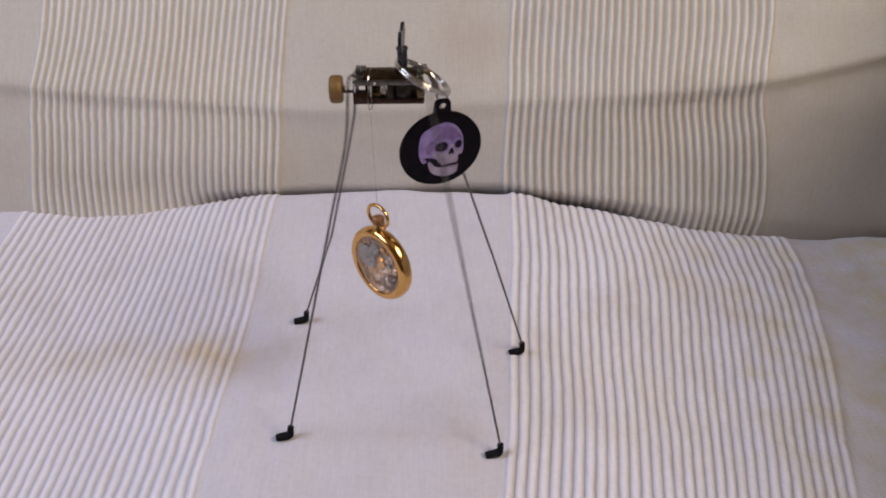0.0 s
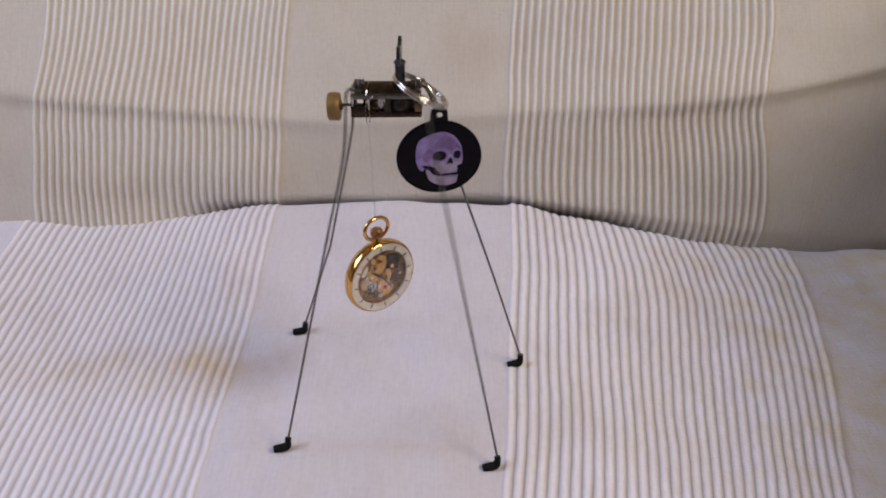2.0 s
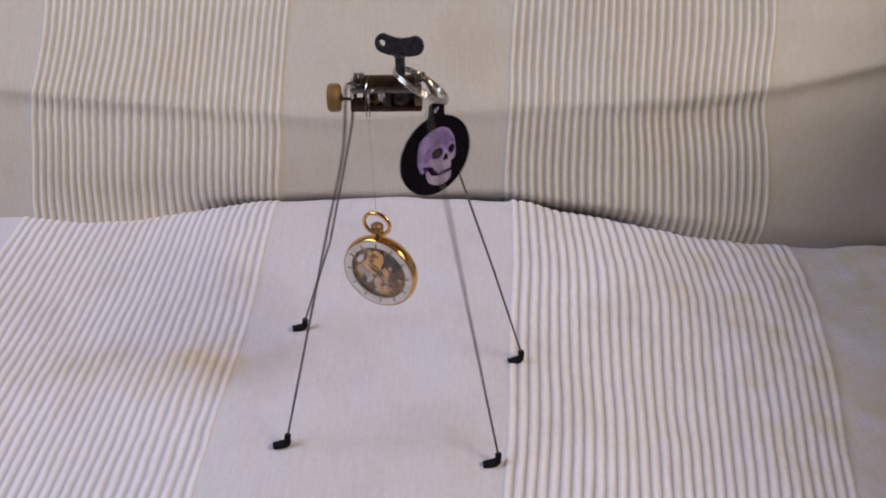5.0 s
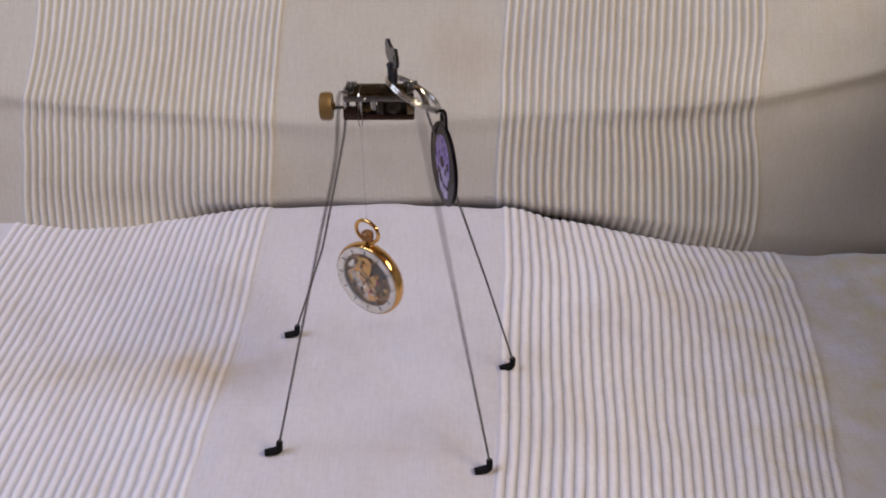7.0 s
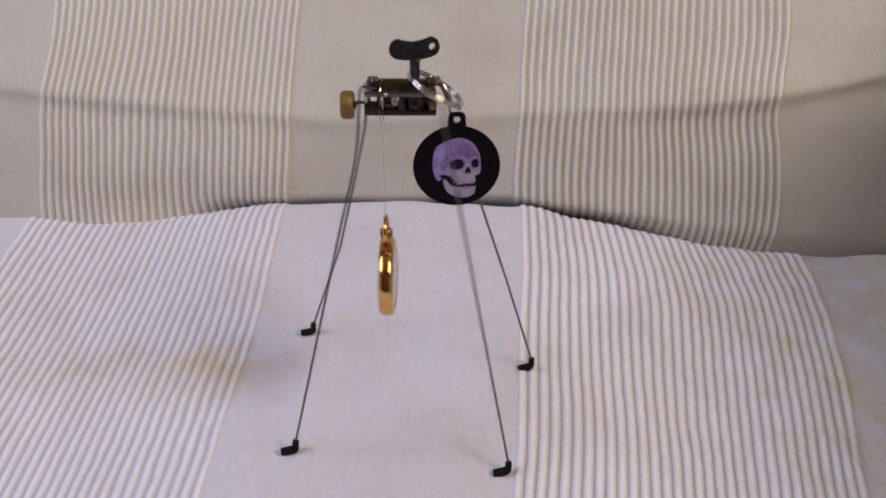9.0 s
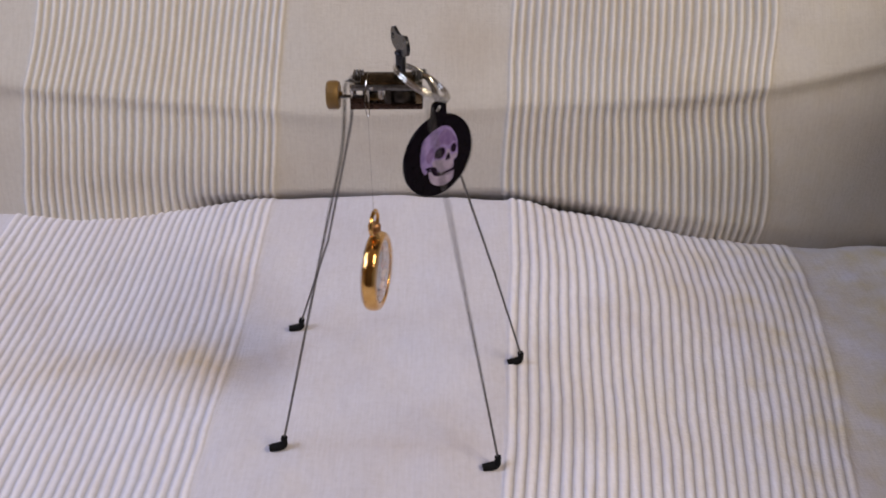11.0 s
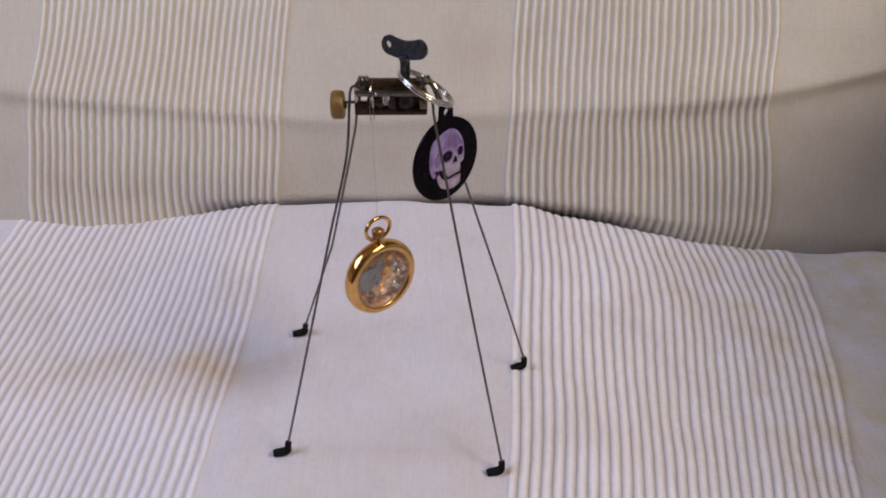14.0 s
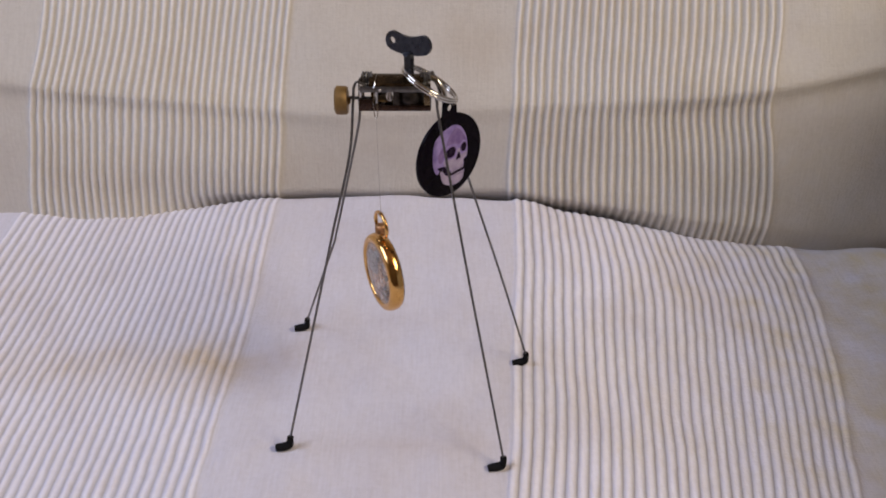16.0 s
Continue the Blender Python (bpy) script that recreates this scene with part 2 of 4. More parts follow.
def hoop(centre, across, along, radius, wire, seg=48, wseg=10, bm=None, turns=1, drift=None):
    """A wire ring in the plane of two directions; more turns make a coil that drifts sideways."""
    c, a, b = Vector(centre), Vector(across).normalized(), Vector(along)
    b = (b - a * b.dot(a)).normalized()
    d = Vector(drift) if drift else Vector((0, 0, 0))
    pts = []
    for i in range(int(seg * turns) + (1 if turns > 1 else 0)):
        k = 2 * math.pi * i / seg
        pts.append(c + radius * (math.cos(k) * a + math.sin(k) * b) + d * (i / seg))
    return tube(pts, wire, wseg, bm, closed=turns == 1)


def plate(outline, y0, y1, holes=(), bm=None):
    """A flat plate in x and z, from y0 to y1, with holes."""
    bm = bm or bmesh.new()
    edges = []
    for loop in (outline, *holes):
        vs = [bm.verts.new((x, y0, z)) for x, z in loop]
        edges += [bm.edges.new((vs[i], vs[(i + 1) % len(vs)])) for i in range(len(vs))]
    got = bmesh.ops.triangle_fill(bm, edges=edges, use_beauty=True)
    faces = [f for f in got["geom"] if isinstance(f, bmesh.types.BMFace)]
    ex = bmesh.ops.extrude_face_region(bm, geom=faces)
    bmesh.ops.translate(bm, verts=[v for v in ex["geom"] if isinstance(v, bmesh.types.BMVert)], vec=(0, y1 - y0, 0))
    return bm


def oval(cx, cz, rx, rz, seg=28, lean=0.0):
    c, s = math.cos(radians(lean)), math.sin(radians(lean))
    return [(cx + c * rx * math.cos(k) - s * rz * math.sin(k), cz + s * rx * math.cos(k) + c * rz * math.sin(k))
            for k in (2 * math.pi * i / seg for i in range(seg))]


def closed_curve(points, steps=5):
    """A smooth closed outline through a few corners."""
    n, out = len(points), []
    for i in range(n):
        a, b, c, d = (Vector(points[(i + k) % n]) for k in (-1, 0, 1, 2))
        for s in range(steps):
            t = s / steps
            q = 0.5 * (2 * b + (c - a) * t + (2 * a - 5 * b + 4 * c - d) * t * t + (3 * b - a - 3 * c + d) * t ** 3)
            out.append((q.x, q.y))
    return out


def gear(r, teeth, h0, h1, axis="Z", at=(0, 0, 0), depth=0.12):
    """A toothed wheel with a hub."""
    bm = bmesh.new()
    rot = {"Z": Matrix(), "Y": Matrix.Rotation(radians(90), 4, "X"), "X": Matrix.Rotation(radians(90), 4, "Y")}[axis]
    m = Matrix.Translation(at) @ rot
    lo, hi = [], []
    for i in range(teeth * 4):
        k = 2 * math.pi * i / (teeth * 4)
        rr = r if i % 4 < 2 else r * (1 - depth)
        lo.append(bm.verts.new(m @ Vector((rr * math.cos(k), rr * math.sin(k), h0))))
        hi.append(bm.verts.new(m @ Vector((rr * math.cos(k), rr * math.sin(k), h1))))
    bm.faces.new(lo[::-1])
    bm.faces.new(hi)
    n = len(lo)
    for i in range(n):
        bm.faces.new((lo[i], lo[(i + 1) % n], hi[(i + 1) % n], hi[i]))
    lathe([(0, h0 - 0.0002), (r * 0.25, h0 - 0.0002), (r * 0.25, h1 + 0.0002), (0, h1 + 0.0002)], 16, axis, at, bm)
    return bm


# ---- the cover: bands of cords between plain bands ----
BANDS = ((-0.2640, -0.1005), (0.0390, 0.2155))
CORDS = 32


def across_samples():
    """Places across the cover, dense in the corded bands."""
    u = list(np.arange(-0.82, -0.33, 0.03)) + list(np.arange(-0.33, BANDS[0][0], 0.004))
    u += list(np.linspace(*BANDS[0], CORDS * 8 + 1)) + list(np.arange(BANDS[0][1] + 0.003, BANDS[1][0] - 0.001, 0.003))
    u += list(np.linspace(*BANDS[1], CORDS * 8 + 1)) + list(np.arange(BANDS[1][1] + 0.004, 0.362, 0.004)) + [0.37, 0.38]
    return np.array(u)


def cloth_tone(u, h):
    """The cords' crowns are palest, the plain cloth between; the furrows are greyest, with shade painted in."""
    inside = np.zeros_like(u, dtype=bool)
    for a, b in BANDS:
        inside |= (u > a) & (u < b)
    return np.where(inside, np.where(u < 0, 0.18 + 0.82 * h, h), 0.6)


def cord_height(u, power):
    """0 between the cords and on the plain cloth, 1 on a cord's crown."""
    h = np.zeros_like(u)
    for a, b in BANDS:
        s = (u - a) / (b - a) * CORDS
        inside = (s >= 0) & (s <= CORDS)
        h = np.where(inside, np.clip(np.sin(np.pi * (s % 1.0)), 0, 1) ** power, h)
    return h


def ripple(x, y, seed, size, count=14):
    """A smooth random field, about -1 to 1, from a few waves."""
    rng = np.random.RandomState(seed)
    out = np.zeros(np.broadcast(x, y).shape)
    for _ in range(count):
        k, a, p = rng.uniform(0.5, 1.6) / size, rng.uniform(0, 2 * np.pi), rng.uniform(0, 2 * np.pi)
        out += np.sin(2 * np.pi * k * (np.cos(a) * x + np.sin(a) * y) + p)
    return out / math.sqrt(count / 2)


def ease(t):
    t = np.clip(t, 0, 1)
    return t * t * (3 - 2 * t)


def seat_sag(x):
    """How far the seat falls off towards its sides."""
    return 0.038 * ease((x + 0.01) / 0.25) + 0.0138 * ease((-0.085 - x) / 0.12) - 0.004 * ease((-0.22 - x) / 0.05)


def seat_profile(v):
    """Place and slope along the seat, from front to back: flat and slightly rising, then rolling down into the gap."""
    fine = np.arange(-0.62, 0.26, 0.0005)
    th = np.full_like(fine, radians(5.0))
    th -= radians(95) * ease((fine - 0.150) / 0.048)
    th += radians(75) * ease((-0.50 - fine) / 0.07)
    y = np.cumsum(np.cos(th)) * 0.0005
    z = np.cumsum(np.sin(th)) * 0.0005
    i0 = np.searchsorted(fine, 0.0)
    y, z = y - y[i0], z - z[i0]
    return np.interp(v, fine, y), np.interp(v, fine, z), np.interp(v, fine, th)


def seat_height(x, y):
    """Height of the plain seat cloth at a place."""
    return 0.0875 * y - float(seat_sag(np.array(x))) + float(seat_creases(np.array([x]), np.array([y]))[0])


def crease(x, y, x0, y0, degrees, length, wide):
    """A shallow pucker that runs from a place in one direction and fades."""
    c, s = math.cos(radians(degrees)), math.sin(radians(degrees))
    along, aside = (x - x0) * c + (y - y0) * s, (y - y0) * c - (x - x0) * s
    return np.exp(-(aside / wide) ** 2) * ease(along / (0.25 * length) + 0.2) * (1 - ease(along / length))


def seat_creases(x, y):
    puckers = crease(x, y, -0.066, -0.034, -24, 0.055, 0.0022) - crease(x, y, -0.066, -0.040, -46, 0.05, 0.003)
    puckers += crease(x, y, -0.078, -0.030, 205, 0.035, 0.002) - 0.7 * crease(x, y, 0.004, 0.047, -28, 0.04, 0.003)
    puckers += 0.8 * crease(x, y, -0.03, -0.034, 8, 0.06, 0.0035) + 0.7 * crease(x, y, -0.082, 0.03, -15, 0.05, 0.005)
    calm = 1 - 0.7 * ease((-0.11 - x) / 0.06)
    return 0.0009 * puckers + calm * (0.0009 * ripple(x, y, 5, 0.12) + 0.00035 * ripple(x, y, 6, 0.04)) + 0.00012 * ripple(x, y * 2, 7, 0.015)


def grid_mesh(name, X, Y, Z, cord, material):
    rows, cols = X.shape
    co = np.stack([X, Y, Z], -1).reshape(-1, 3)
    i = np.arange(rows * cols).reshape(rows, cols)
    quads = np.stack([i[:-1, :-1], i[:-1, 1:], i[1:, 1:], i[1:, :-1]], -1).reshape(-1, 4)
    me = bpy.data.meshes.new(name)
    me.vertices.add(len(co))
    me.vertices.foreach_set("co", co.ravel().astype(np.float32))
    me.loops.add(quads.size)
    me.loops.foreach_set("vertex_index", quads.ravel().astype(np.int32))
    me.polygons.add(len(quads))
    me.polygons.foreach_set("loop_start", np.arange(0, quads.size, 4, dtype=np.int32))
    me.update(calc_edges=True)
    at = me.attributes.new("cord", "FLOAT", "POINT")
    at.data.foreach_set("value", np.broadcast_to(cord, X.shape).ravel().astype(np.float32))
    me.materials.append(material)
    me.shade_smooth()
    return me


def build_seat(parent):
    u = across_samples()
    v = np.concatenate([np.arange(-0.60, -0.12, 0.012), np.arange(-0.12, 0.225, 0.0028)])
    U, V = np.meshgrid(u, v)
    y, z, th = seat_profile(V)
    h = np.where(U < 0, cord_height(U, 1.15), cord_height(U, 0.75))  # left band: narrower crowns; right band: broad cords, thin furrows
    skew = 0.62 * np.clip(U + 0.103, 0, 0.145) + 0.92 * np.clip(U - 0.042, 0, 0.25)
    pull = 0.012 * np.logaddexp(0, (0.115 - y) / 0.012)
    x = U + 0.07 * np.clip(U - 0.0415, 0, 0.3) - skew * np.clip(pull, 0, 0.25) + 0.00012 * ripple(U * 0.6, V, 3, 0.06) * (1 - ease((V - 0.1) / 0.05)) + 0.0007 * ripple(U, V, 4, 0.16) * (1 - 0.8 * ease((-0.105 - U) / 0.05)) + 0.00008 * ripple(U * 2, V, 18, 0.012)
    # the inner edge of one corded band runs in waves; the other band is drawn slightly towards it
    wave = np.interp(y, (-0.08, -0.056, -0.03, 0.0, 0.02, 0.037, 0.054, 0.08, 0.107, 0.125, 0.142), (-2.8, -2.2, -1.6, -1.4, -0.2, 0.8, 1.2, 1.8, 0.8, -0.4, -1.8))
    x += 0.001 * wave * (1 - ease((U + 0.1005) / 0.12)) * (1 - 0.75 * ease((-0.105 - U) / 0.09)) - 0.0016 * ease((U - 0.03) / 0.08)
    x += 0.0022 * ease((U + 0.03) / 0.06) * (1 - ease((U - 0.045) / 0.07))
    rise = h * 0.0010 * (1 + 0.15 * ripple(U * 3, V, 8, 0.03))
    z = z - seat_sag(x) + seat_creases(x, y) + rise * np.cos(th)
    y = y - rise * np.sin(th)
    ob = new("seat_cushion", grid_mesh("seat_cushion", x, y, z, cloth_tone(U, h), M_COTTON_COOL_LIT))
    ob.parent = parent
    return tagged(ob, "white cotton seat with corded and plain bands")


def build_back(parent):
    u = across_samples()
    s = np.concatenate([np.arange(-0.075, 0.036, 0.0026), np.arange(0.036, 0.092, 0.0010), np.arange(0.092, 0.13, 0.0026), np.arange(0.13, 0.40, 0.012)])
    U, Z = np.meshgrid(u, s)
    # narrow crowns imitate side light that catches only thin lines of each cord
    h = cord_height(U, 1.5)
    x = U + (0.06 - 0.22 * np.clip(U, -0.3, 0.25)) * np.clip(Z - 0.055, 0.0, 0.2) + 0.00025 * ripple(U * 0.6, Z, 13, 0.06) + 0.00006 * ripple(U * 2, Z, 17, 0.012) + 0.001 * ripple(U, Z, 14, 0.12)
    x = 0.987 * x * (1 + 0.4 * np.clip(0.05 - Z, 0, 0.06))
    fold = 0.0575 + np.where(x < -0.04, 0.36, 0.25) * (x + 0.04) ** 2 * np.where(np.abs(x) > 0.35, 0.35 / np.maximum(np.abs(x), 0.35), 1) ** 2 + 0.0012 * ripple(x, 0 * Z, 15, 0.2)
    d = Z - fold
    # the cords are drawn aside towards the fold, most at the outer edges of the bands
    left, right = np.clip((-0.1005 - U) / 0.1635, 0, 1), np.clip((U - 0.039) / 0.1765, 0, 1)
    x += 0.0048 * left * np.exp(-((d - 0.025) / 0.035) ** 2) - right * (0.0100 * np.exp(-((d + 0.004) / 0.03) ** 2) + 0.002)
    x += (1 - right) * ease((U + 0.1) / 0.14) * (0.0015 + 0.065 * np.clip(d - 0.02, 0, 0.1)) - (1 - left) * ease((0.04 - U) / 0.14) * 0.0022 * ease((0.04 - d) / 0.04)
    soft = 0.0014
    up = soft * np.logaddexp(0, d / soft)
    y = 0.192 + 0.135 * d + 0.62 * up - 0.0016 * ease((x - 0.16) / 0.1) * np.exp(-((d - 0.001) / 0.006) ** 2)
    # the cloth above hangs over the fold; below it the cover tucks in
    tuck = 0.0008 + 0.0016 * ease((x - 0.08) / 0.12) + 0.0016 * ease((-0.06 - x) / 0.08)
    y += tuck * (1 - ease((d + 0.0110) / 0.0120)) * np.exp(np.clip(d, -0.08, 0) / 0.034)
    y -= 0.0024 * np.sin(np.pi * np.clip(-d / 0.058, 0, 1)) * ease(-d / 0.012) * ease((-0.07 - x) / 0.06)
    y += 0.22 * 0.02 * np.logaddexp(0, (np.minimum(x, 0.5) - 0.235) / 0.02)
    y += 0.0009 * ripple(x, Z, 16, 0.12) + 0.0004 * ripple(x * 0.4, Z, 19, 0.05) + 0.5 * ease((Z - 0.33) / 0.3)
    # the cushion's lower edge rolls back under itself, less where it presses on the seat
    edge = 0.0048 - 0.150 * np.clip(x - 0.045, 0, 0.25)
    under = 0.0007 * np.logaddexp(0, (edge - Z) / 0.0007)
    press = ease((-0.125 - x) / 0.08)
    y += (1.0 - 0.68 * ease((x - 0.09) / 0.1)) * under * (1 - press) - 0.007 * press * ease((0.07 - Z) / 0.09)
    y -= h * 0.0015 * 0.9
    z = Z + h * 0.0015 * 0.4
    # the cushion stands close behind the seat's crest
    near = 0.968
    x, y, z = 0.0015 + (x - 0.0015) * near, -0.286 + (y + 0.286) * near, 0.2592 + (z - 0.2592) * near
    ob = new("back_cushion", grid_mesh("back_cushion", x, y, z, cloth_tone(U, h), M_COTTON_WARM_LIT))
    ob.parent = parent
    return tagged(ob, "white cotton backrest with a sagging fold, warm light painted into its tone")


def build_sofa():
    sofa = tagged(new("sofa"), "sofa covered in white cotton with corded stripes", "sofa")
    build_seat(sofa)
    build_back(sofa)
    part("base", box(-0.82, -0.52, -0.36, 0.40, 0.42, -0.12, 0.02), M_COTTON_COOL_LIT, sofa)
    part("back_frame", box(-0.82, 0.33, -0.12, 0.40, 0.46, 0.34, 0.03), M_COTTON_WARM_LIT, sofa)
    # Armrests added out of view; the right one shades the seat's right side.
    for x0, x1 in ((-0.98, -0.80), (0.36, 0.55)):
        part("armrest", box(x0, -0.54, -0.36, x1, 0.42, 0.24, 0.06), M_COTTON_WARM_LIT, sofa, "unseen padded cotton-covered armrest, added to block side light")
    for x in (-0.9, 0.46):
        for y in (-0.45, 0.36):
            part("leg", lathe([(0, -0.42), (0.02, -0.42), (0.028, -0.36), (0, -0.36)], 20, "Z", (x, y, 0)), M_FLOOR, sofa)
    return sofa


# ---- the room that closes the place ----
def wall_with_opening(name, x, face, y0, y1, z0, z1):
    bm = box(x, -2.3, -0.42, x + face, y0, 2.2)
    box(x, y1, -0.42, x + face, 0.9, 2.2, bm=bm)
    box(x, y0, -0.42, x + face, y1, z0, bm=bm)
    box(x, y0, z1, x + face, y1, 2.2, bm=bm)
    wall = part(name, bm, M_WALL)
    return tagged(wall, "tan plastered wall with a window opening", "wall", kind="structure")


def window(name, x, y0, y1, z0, z1):
    win = tagged(new(name), "white painted window frame in the wall", "window", kind="structure")
    t = 0.05
    for a in ((y0, z0, y1, z0 + t), (y0, z1 - t, y1, z1), (y0, z0 + t, y0 + t, z1 - t), (y1 - t, z0 + t, y1, z1 - t)):
        part("frame", box(x - 0.03, a[0], a[1], x + 0.03, a[2], a[3], 0.004), M_FRAME, win)
    return win


def build_room():
    tagged(part("floor", box(-1.5, -2.3, -0.46, 1.5, 0.9, -0.42), M_FLOOR), "brown oiled wooden floor", "floor", kind="structure")
    # ceiling and south wall stay out of view, darkened for what the gold mirrors
    tagged(part("ceiling", box(-1.5, -2.3, 2.2, 1.5, 0.9, 2.3), M_CEIL), "unseen brown ceiling, kept dark for the gold's reflections", "ceiling", kind="structure")
    tagged(part("wall_north", box(-1.5, 0.9, -0.42, 1.5, 1.05, 2.2), M_WALL), "tan plastered wall behind the sofa", "wall", kind="structure")
    tagged(part("wall_south", box(-1.5, -2.45, -0.42, 1.5, -2.3, 2.2), M_PANEL), "unseen dark brown wall across the room, dark for the gold's reflections", "wall", kind="structure")
    wall_with_opening("wall_west", -1.65, 0.15, -1.10, 0.26, 0.92, 1.98)
    wall_with_opening("wall_east", 1.5, 0.15, -1.33, -0.37, 1.02, 1.98)
    window("window_1", -1.57, -1.10, 0.26, 0.92, 1.98)
    window("window_2", 1.57, -1.33, -0.37, 1.02, 1.98)


# ---- the wind-up walker on wire legs ----
TOY = (-0.018, 0.0, 0.0)


def build_walker():
    toy = tagged(new("wind_up_walker"), "metal clockwork walker on four thin wire legs", "wind-up toy")
    toy.location = TOY
    ox = TOY[0]
    # frame plates, pillars
    part("bottom_plate", box(-0.0140, -0.0052, 0.1420, 0.0124, 0.0052, 0.1432, 0.0004), M_COPPER, toy, "dark copper base plate")
    bm = bmesh.new()
    n = 14
    rows = []
    for x in (-0.0098, 0.0095):
        ring = []
        for i in range(n + 1):
            k = math.pi * (0.12 + 0.76 * i / n)
            ring.append(bm.verts.new((x, -0.0056 * math.cos(k), 0.1492 + 0.0042 * math.sin(k))))
        rows.append(ring)
    for i in range(n):
        bm.faces.new((rows[0][i], rows[0][i + 1], rows[1][i + 1], rows[1][i]))
    bmesh.ops.solidify(bm, geom=bm.faces[:], thickness=0.0007)
    part("top_cover", bm, M_BRONZE, toy, "arched browned metal cover")
    part("side_rail", box(-0.0132, -0.0056, 0.1488, 0.0118, -0.0046, 0.1509, 0.0003), M_STEEL, toy)
    part("side_rail", box(-0.0132, 0.0046, 0.1488, 0.0118, 0.0056, 0.1509, 0.0003), M_STEEL, toy)
    part("end_plate", box(-0.0138, -0.0050, 0.1490, -0.0092, 0.0050, 0.1500, 0.0003), M_NICKEL, toy)
    part("end_plate", box(0.0090, -0.0050, 0.1490, 0.0122, 0.0050, 0.1500, 0.0003), M_NICKEL, toy)
    for x in (-0.0130, -0.0072, 0.0114):
        for y in (-0.0044, 0.0044):
            part("pillar", lathe([(0, 0.1424), (0.0007, 0.1424), (0.0005, 0.146), (0.0007, 0.1496), (0, 0.1496)], 12, "Z", (x, y, 0)), M_NICKEL, toy)
    part("front_skirt", box(-0.0138, -0.0058, 0.1418, -0.0088, -0.0053, 0.1462, 0.0002), M_COPPER, toy)
    part("front_skirt", box(-0.0088, -0.0058, 0.1418, 0.0122, -0.0053, 0.1440, 0.0002), M_COPPER, toy)
    part("front_plate", box(-0.0012, -0.0057, 0.1438, 0.0010, -0.0052, 0.1492, 0.0002), M_DARK, toy)
    part("front_plate", box(0.0098, -0.0057, 0.1438, 0.0120, -0.0052, 0.1492, 0.0002), M_BRONZE, toy)
    # clockwork
    part("spring_barrel", lathe([(0, 0.1434), (0.0052, 0.1434), (0.0055, 0.1438), (0.0055, 0.1478), (0.0050, 0.1484), (0, 0.1484)], 40, "Z", (0.0046, 0, 0)), M_DARK, toy, "dark spring barrel")
    part("gear", gear(0.0034, 22, 0.1446, 0.1452, "Z", (-0.0048, -0.0008, 0)), M_BRASS, toy)
    part("gear", gear(0.0026, 18, 0.1462, 0.1468, "Z", (-0.0060, 0.0014, 0)), M_DARK, toy)
    part("gear", gear(0.0030, 20, -0.0004, 0.0004, "X", (-0.0090, 0.0, 0.1458)), M_BRONZE, toy)
    part("pinion", gear(0.0011, 9, 0.1436, 0.1486, "Z", (-0.0028, -0.0030, 0), 0.25), M_NICKEL, toy)
    part("rivet", disc(0.0006, -0.0060, -0.0054, "Y", (-0.0058, 0, 0.0), 0.0001, 12), M_NICKEL, toy).location = (0, -0.0114, 0.1497)
    part("screw", disc(0.0008, 0.1412, 0.1421, "Z", (0.0040, -0.003, 0), 0.0002, 12), M_BRONZE, toy)
    # clamps that hold the leg wires: short coils
    for x in (-0.0128, 0.0082):
        clamp = part("clamp", disc(0.0016, x, x + 0.0042, "X", (0, 0.0004, 0.1524), 0.0004, 20), M_BRONZE, toy)
        part("coil", hoop((x + 0.0004, 0.0004, 0.1524), (0, 1, 0), (0, 0, 1), 0.0018, 0.0004, 20, 8, turns=3.5, drift=(0.00098, 0, 0)), M_STEEL, clamp)
    # shaft and fly knob
    part("shaft", disc(0.0006, -0.0225, -0.0088, "X", (0, 0, 0.1446), 0.0001, 12), M_STEEL, toy)
    knob = part("fly_knob", lathe([(0, -0.0228), (0.0046, -0.0228), (0.0052, -0.0222), (0.0053, -0.0205), (0.0052, -0.0188), (0.0047, -0.0182), (0.0014, -0.0182), (0.0013, -0.0172), (0, -0.0172)], 40, "X", (0, 0.0003, 0.0009)), M_BRASS, toy, "dull ochre brass knob")
    knob.location = (0, 0, 0.1446)
    # legs: bent spring-steel wire with a black rubber foot
    legs = (
        (((-0.0110, -0.0030, 0.1506), (-0.0140, -0.0038, 0.1522), (-0.0153, -0.0041, 0.1500), (-0.0158, -0.0042, 0.1455), (-0.0179, -0.0080, 0.1255), (-0.0251, -0.0120, 0.0975)), (-0.0663, -0.0320)),
        (((-0.0105, 0.0036, 0.1504), (-0.0132, 0.0040, 0.1508), (-0.0142, 0.0041, 0.1480), (-0.0145, 0.0042, 0.1373), (-0.0172, 0.0058, 0.1236), (-0.0300, 0.0170, 0.0720)), (-0.0695, 0.0450)),
        (((0.0105, -0.0050, 0.1500), (0.0130, -0.0070, 0.1502), (0.0146, -0.0085, 0.1460), (0.0158, -0.0100, 0.1370), (0.0283, -0.0210, 0.0690)), (0.0243, -0.0393)),
        (((0.0105, 0.0036, 0.1510), (0.0125, 0.0040, 0.1520), (0.0142, 0.0044, 0.1490), (0.0276, 0.0098, 0.1041), (0.0418, 0.0148, 0.0572)), (0.0386, 0.0213)),
    )
    shaken = []
    for path, (fx, fy) in legs:
        gz = seat_height(fx, fy)
        ankle = Vector((fx - ox, fy, gz + 0.0052))
        last = Vector(path[-1])
        way = (ankle - last).normalized()
        pts = smooth_path(path, 6)[:-1] + [last, ankle + way * 0.001]
        leg = part("leg", tube(pts, 0.00050, 8), M_STEEL, toy, "thin dark spring-steel wire")
        shaken.append((leg, Vector((fx - ox, fy, gz))))
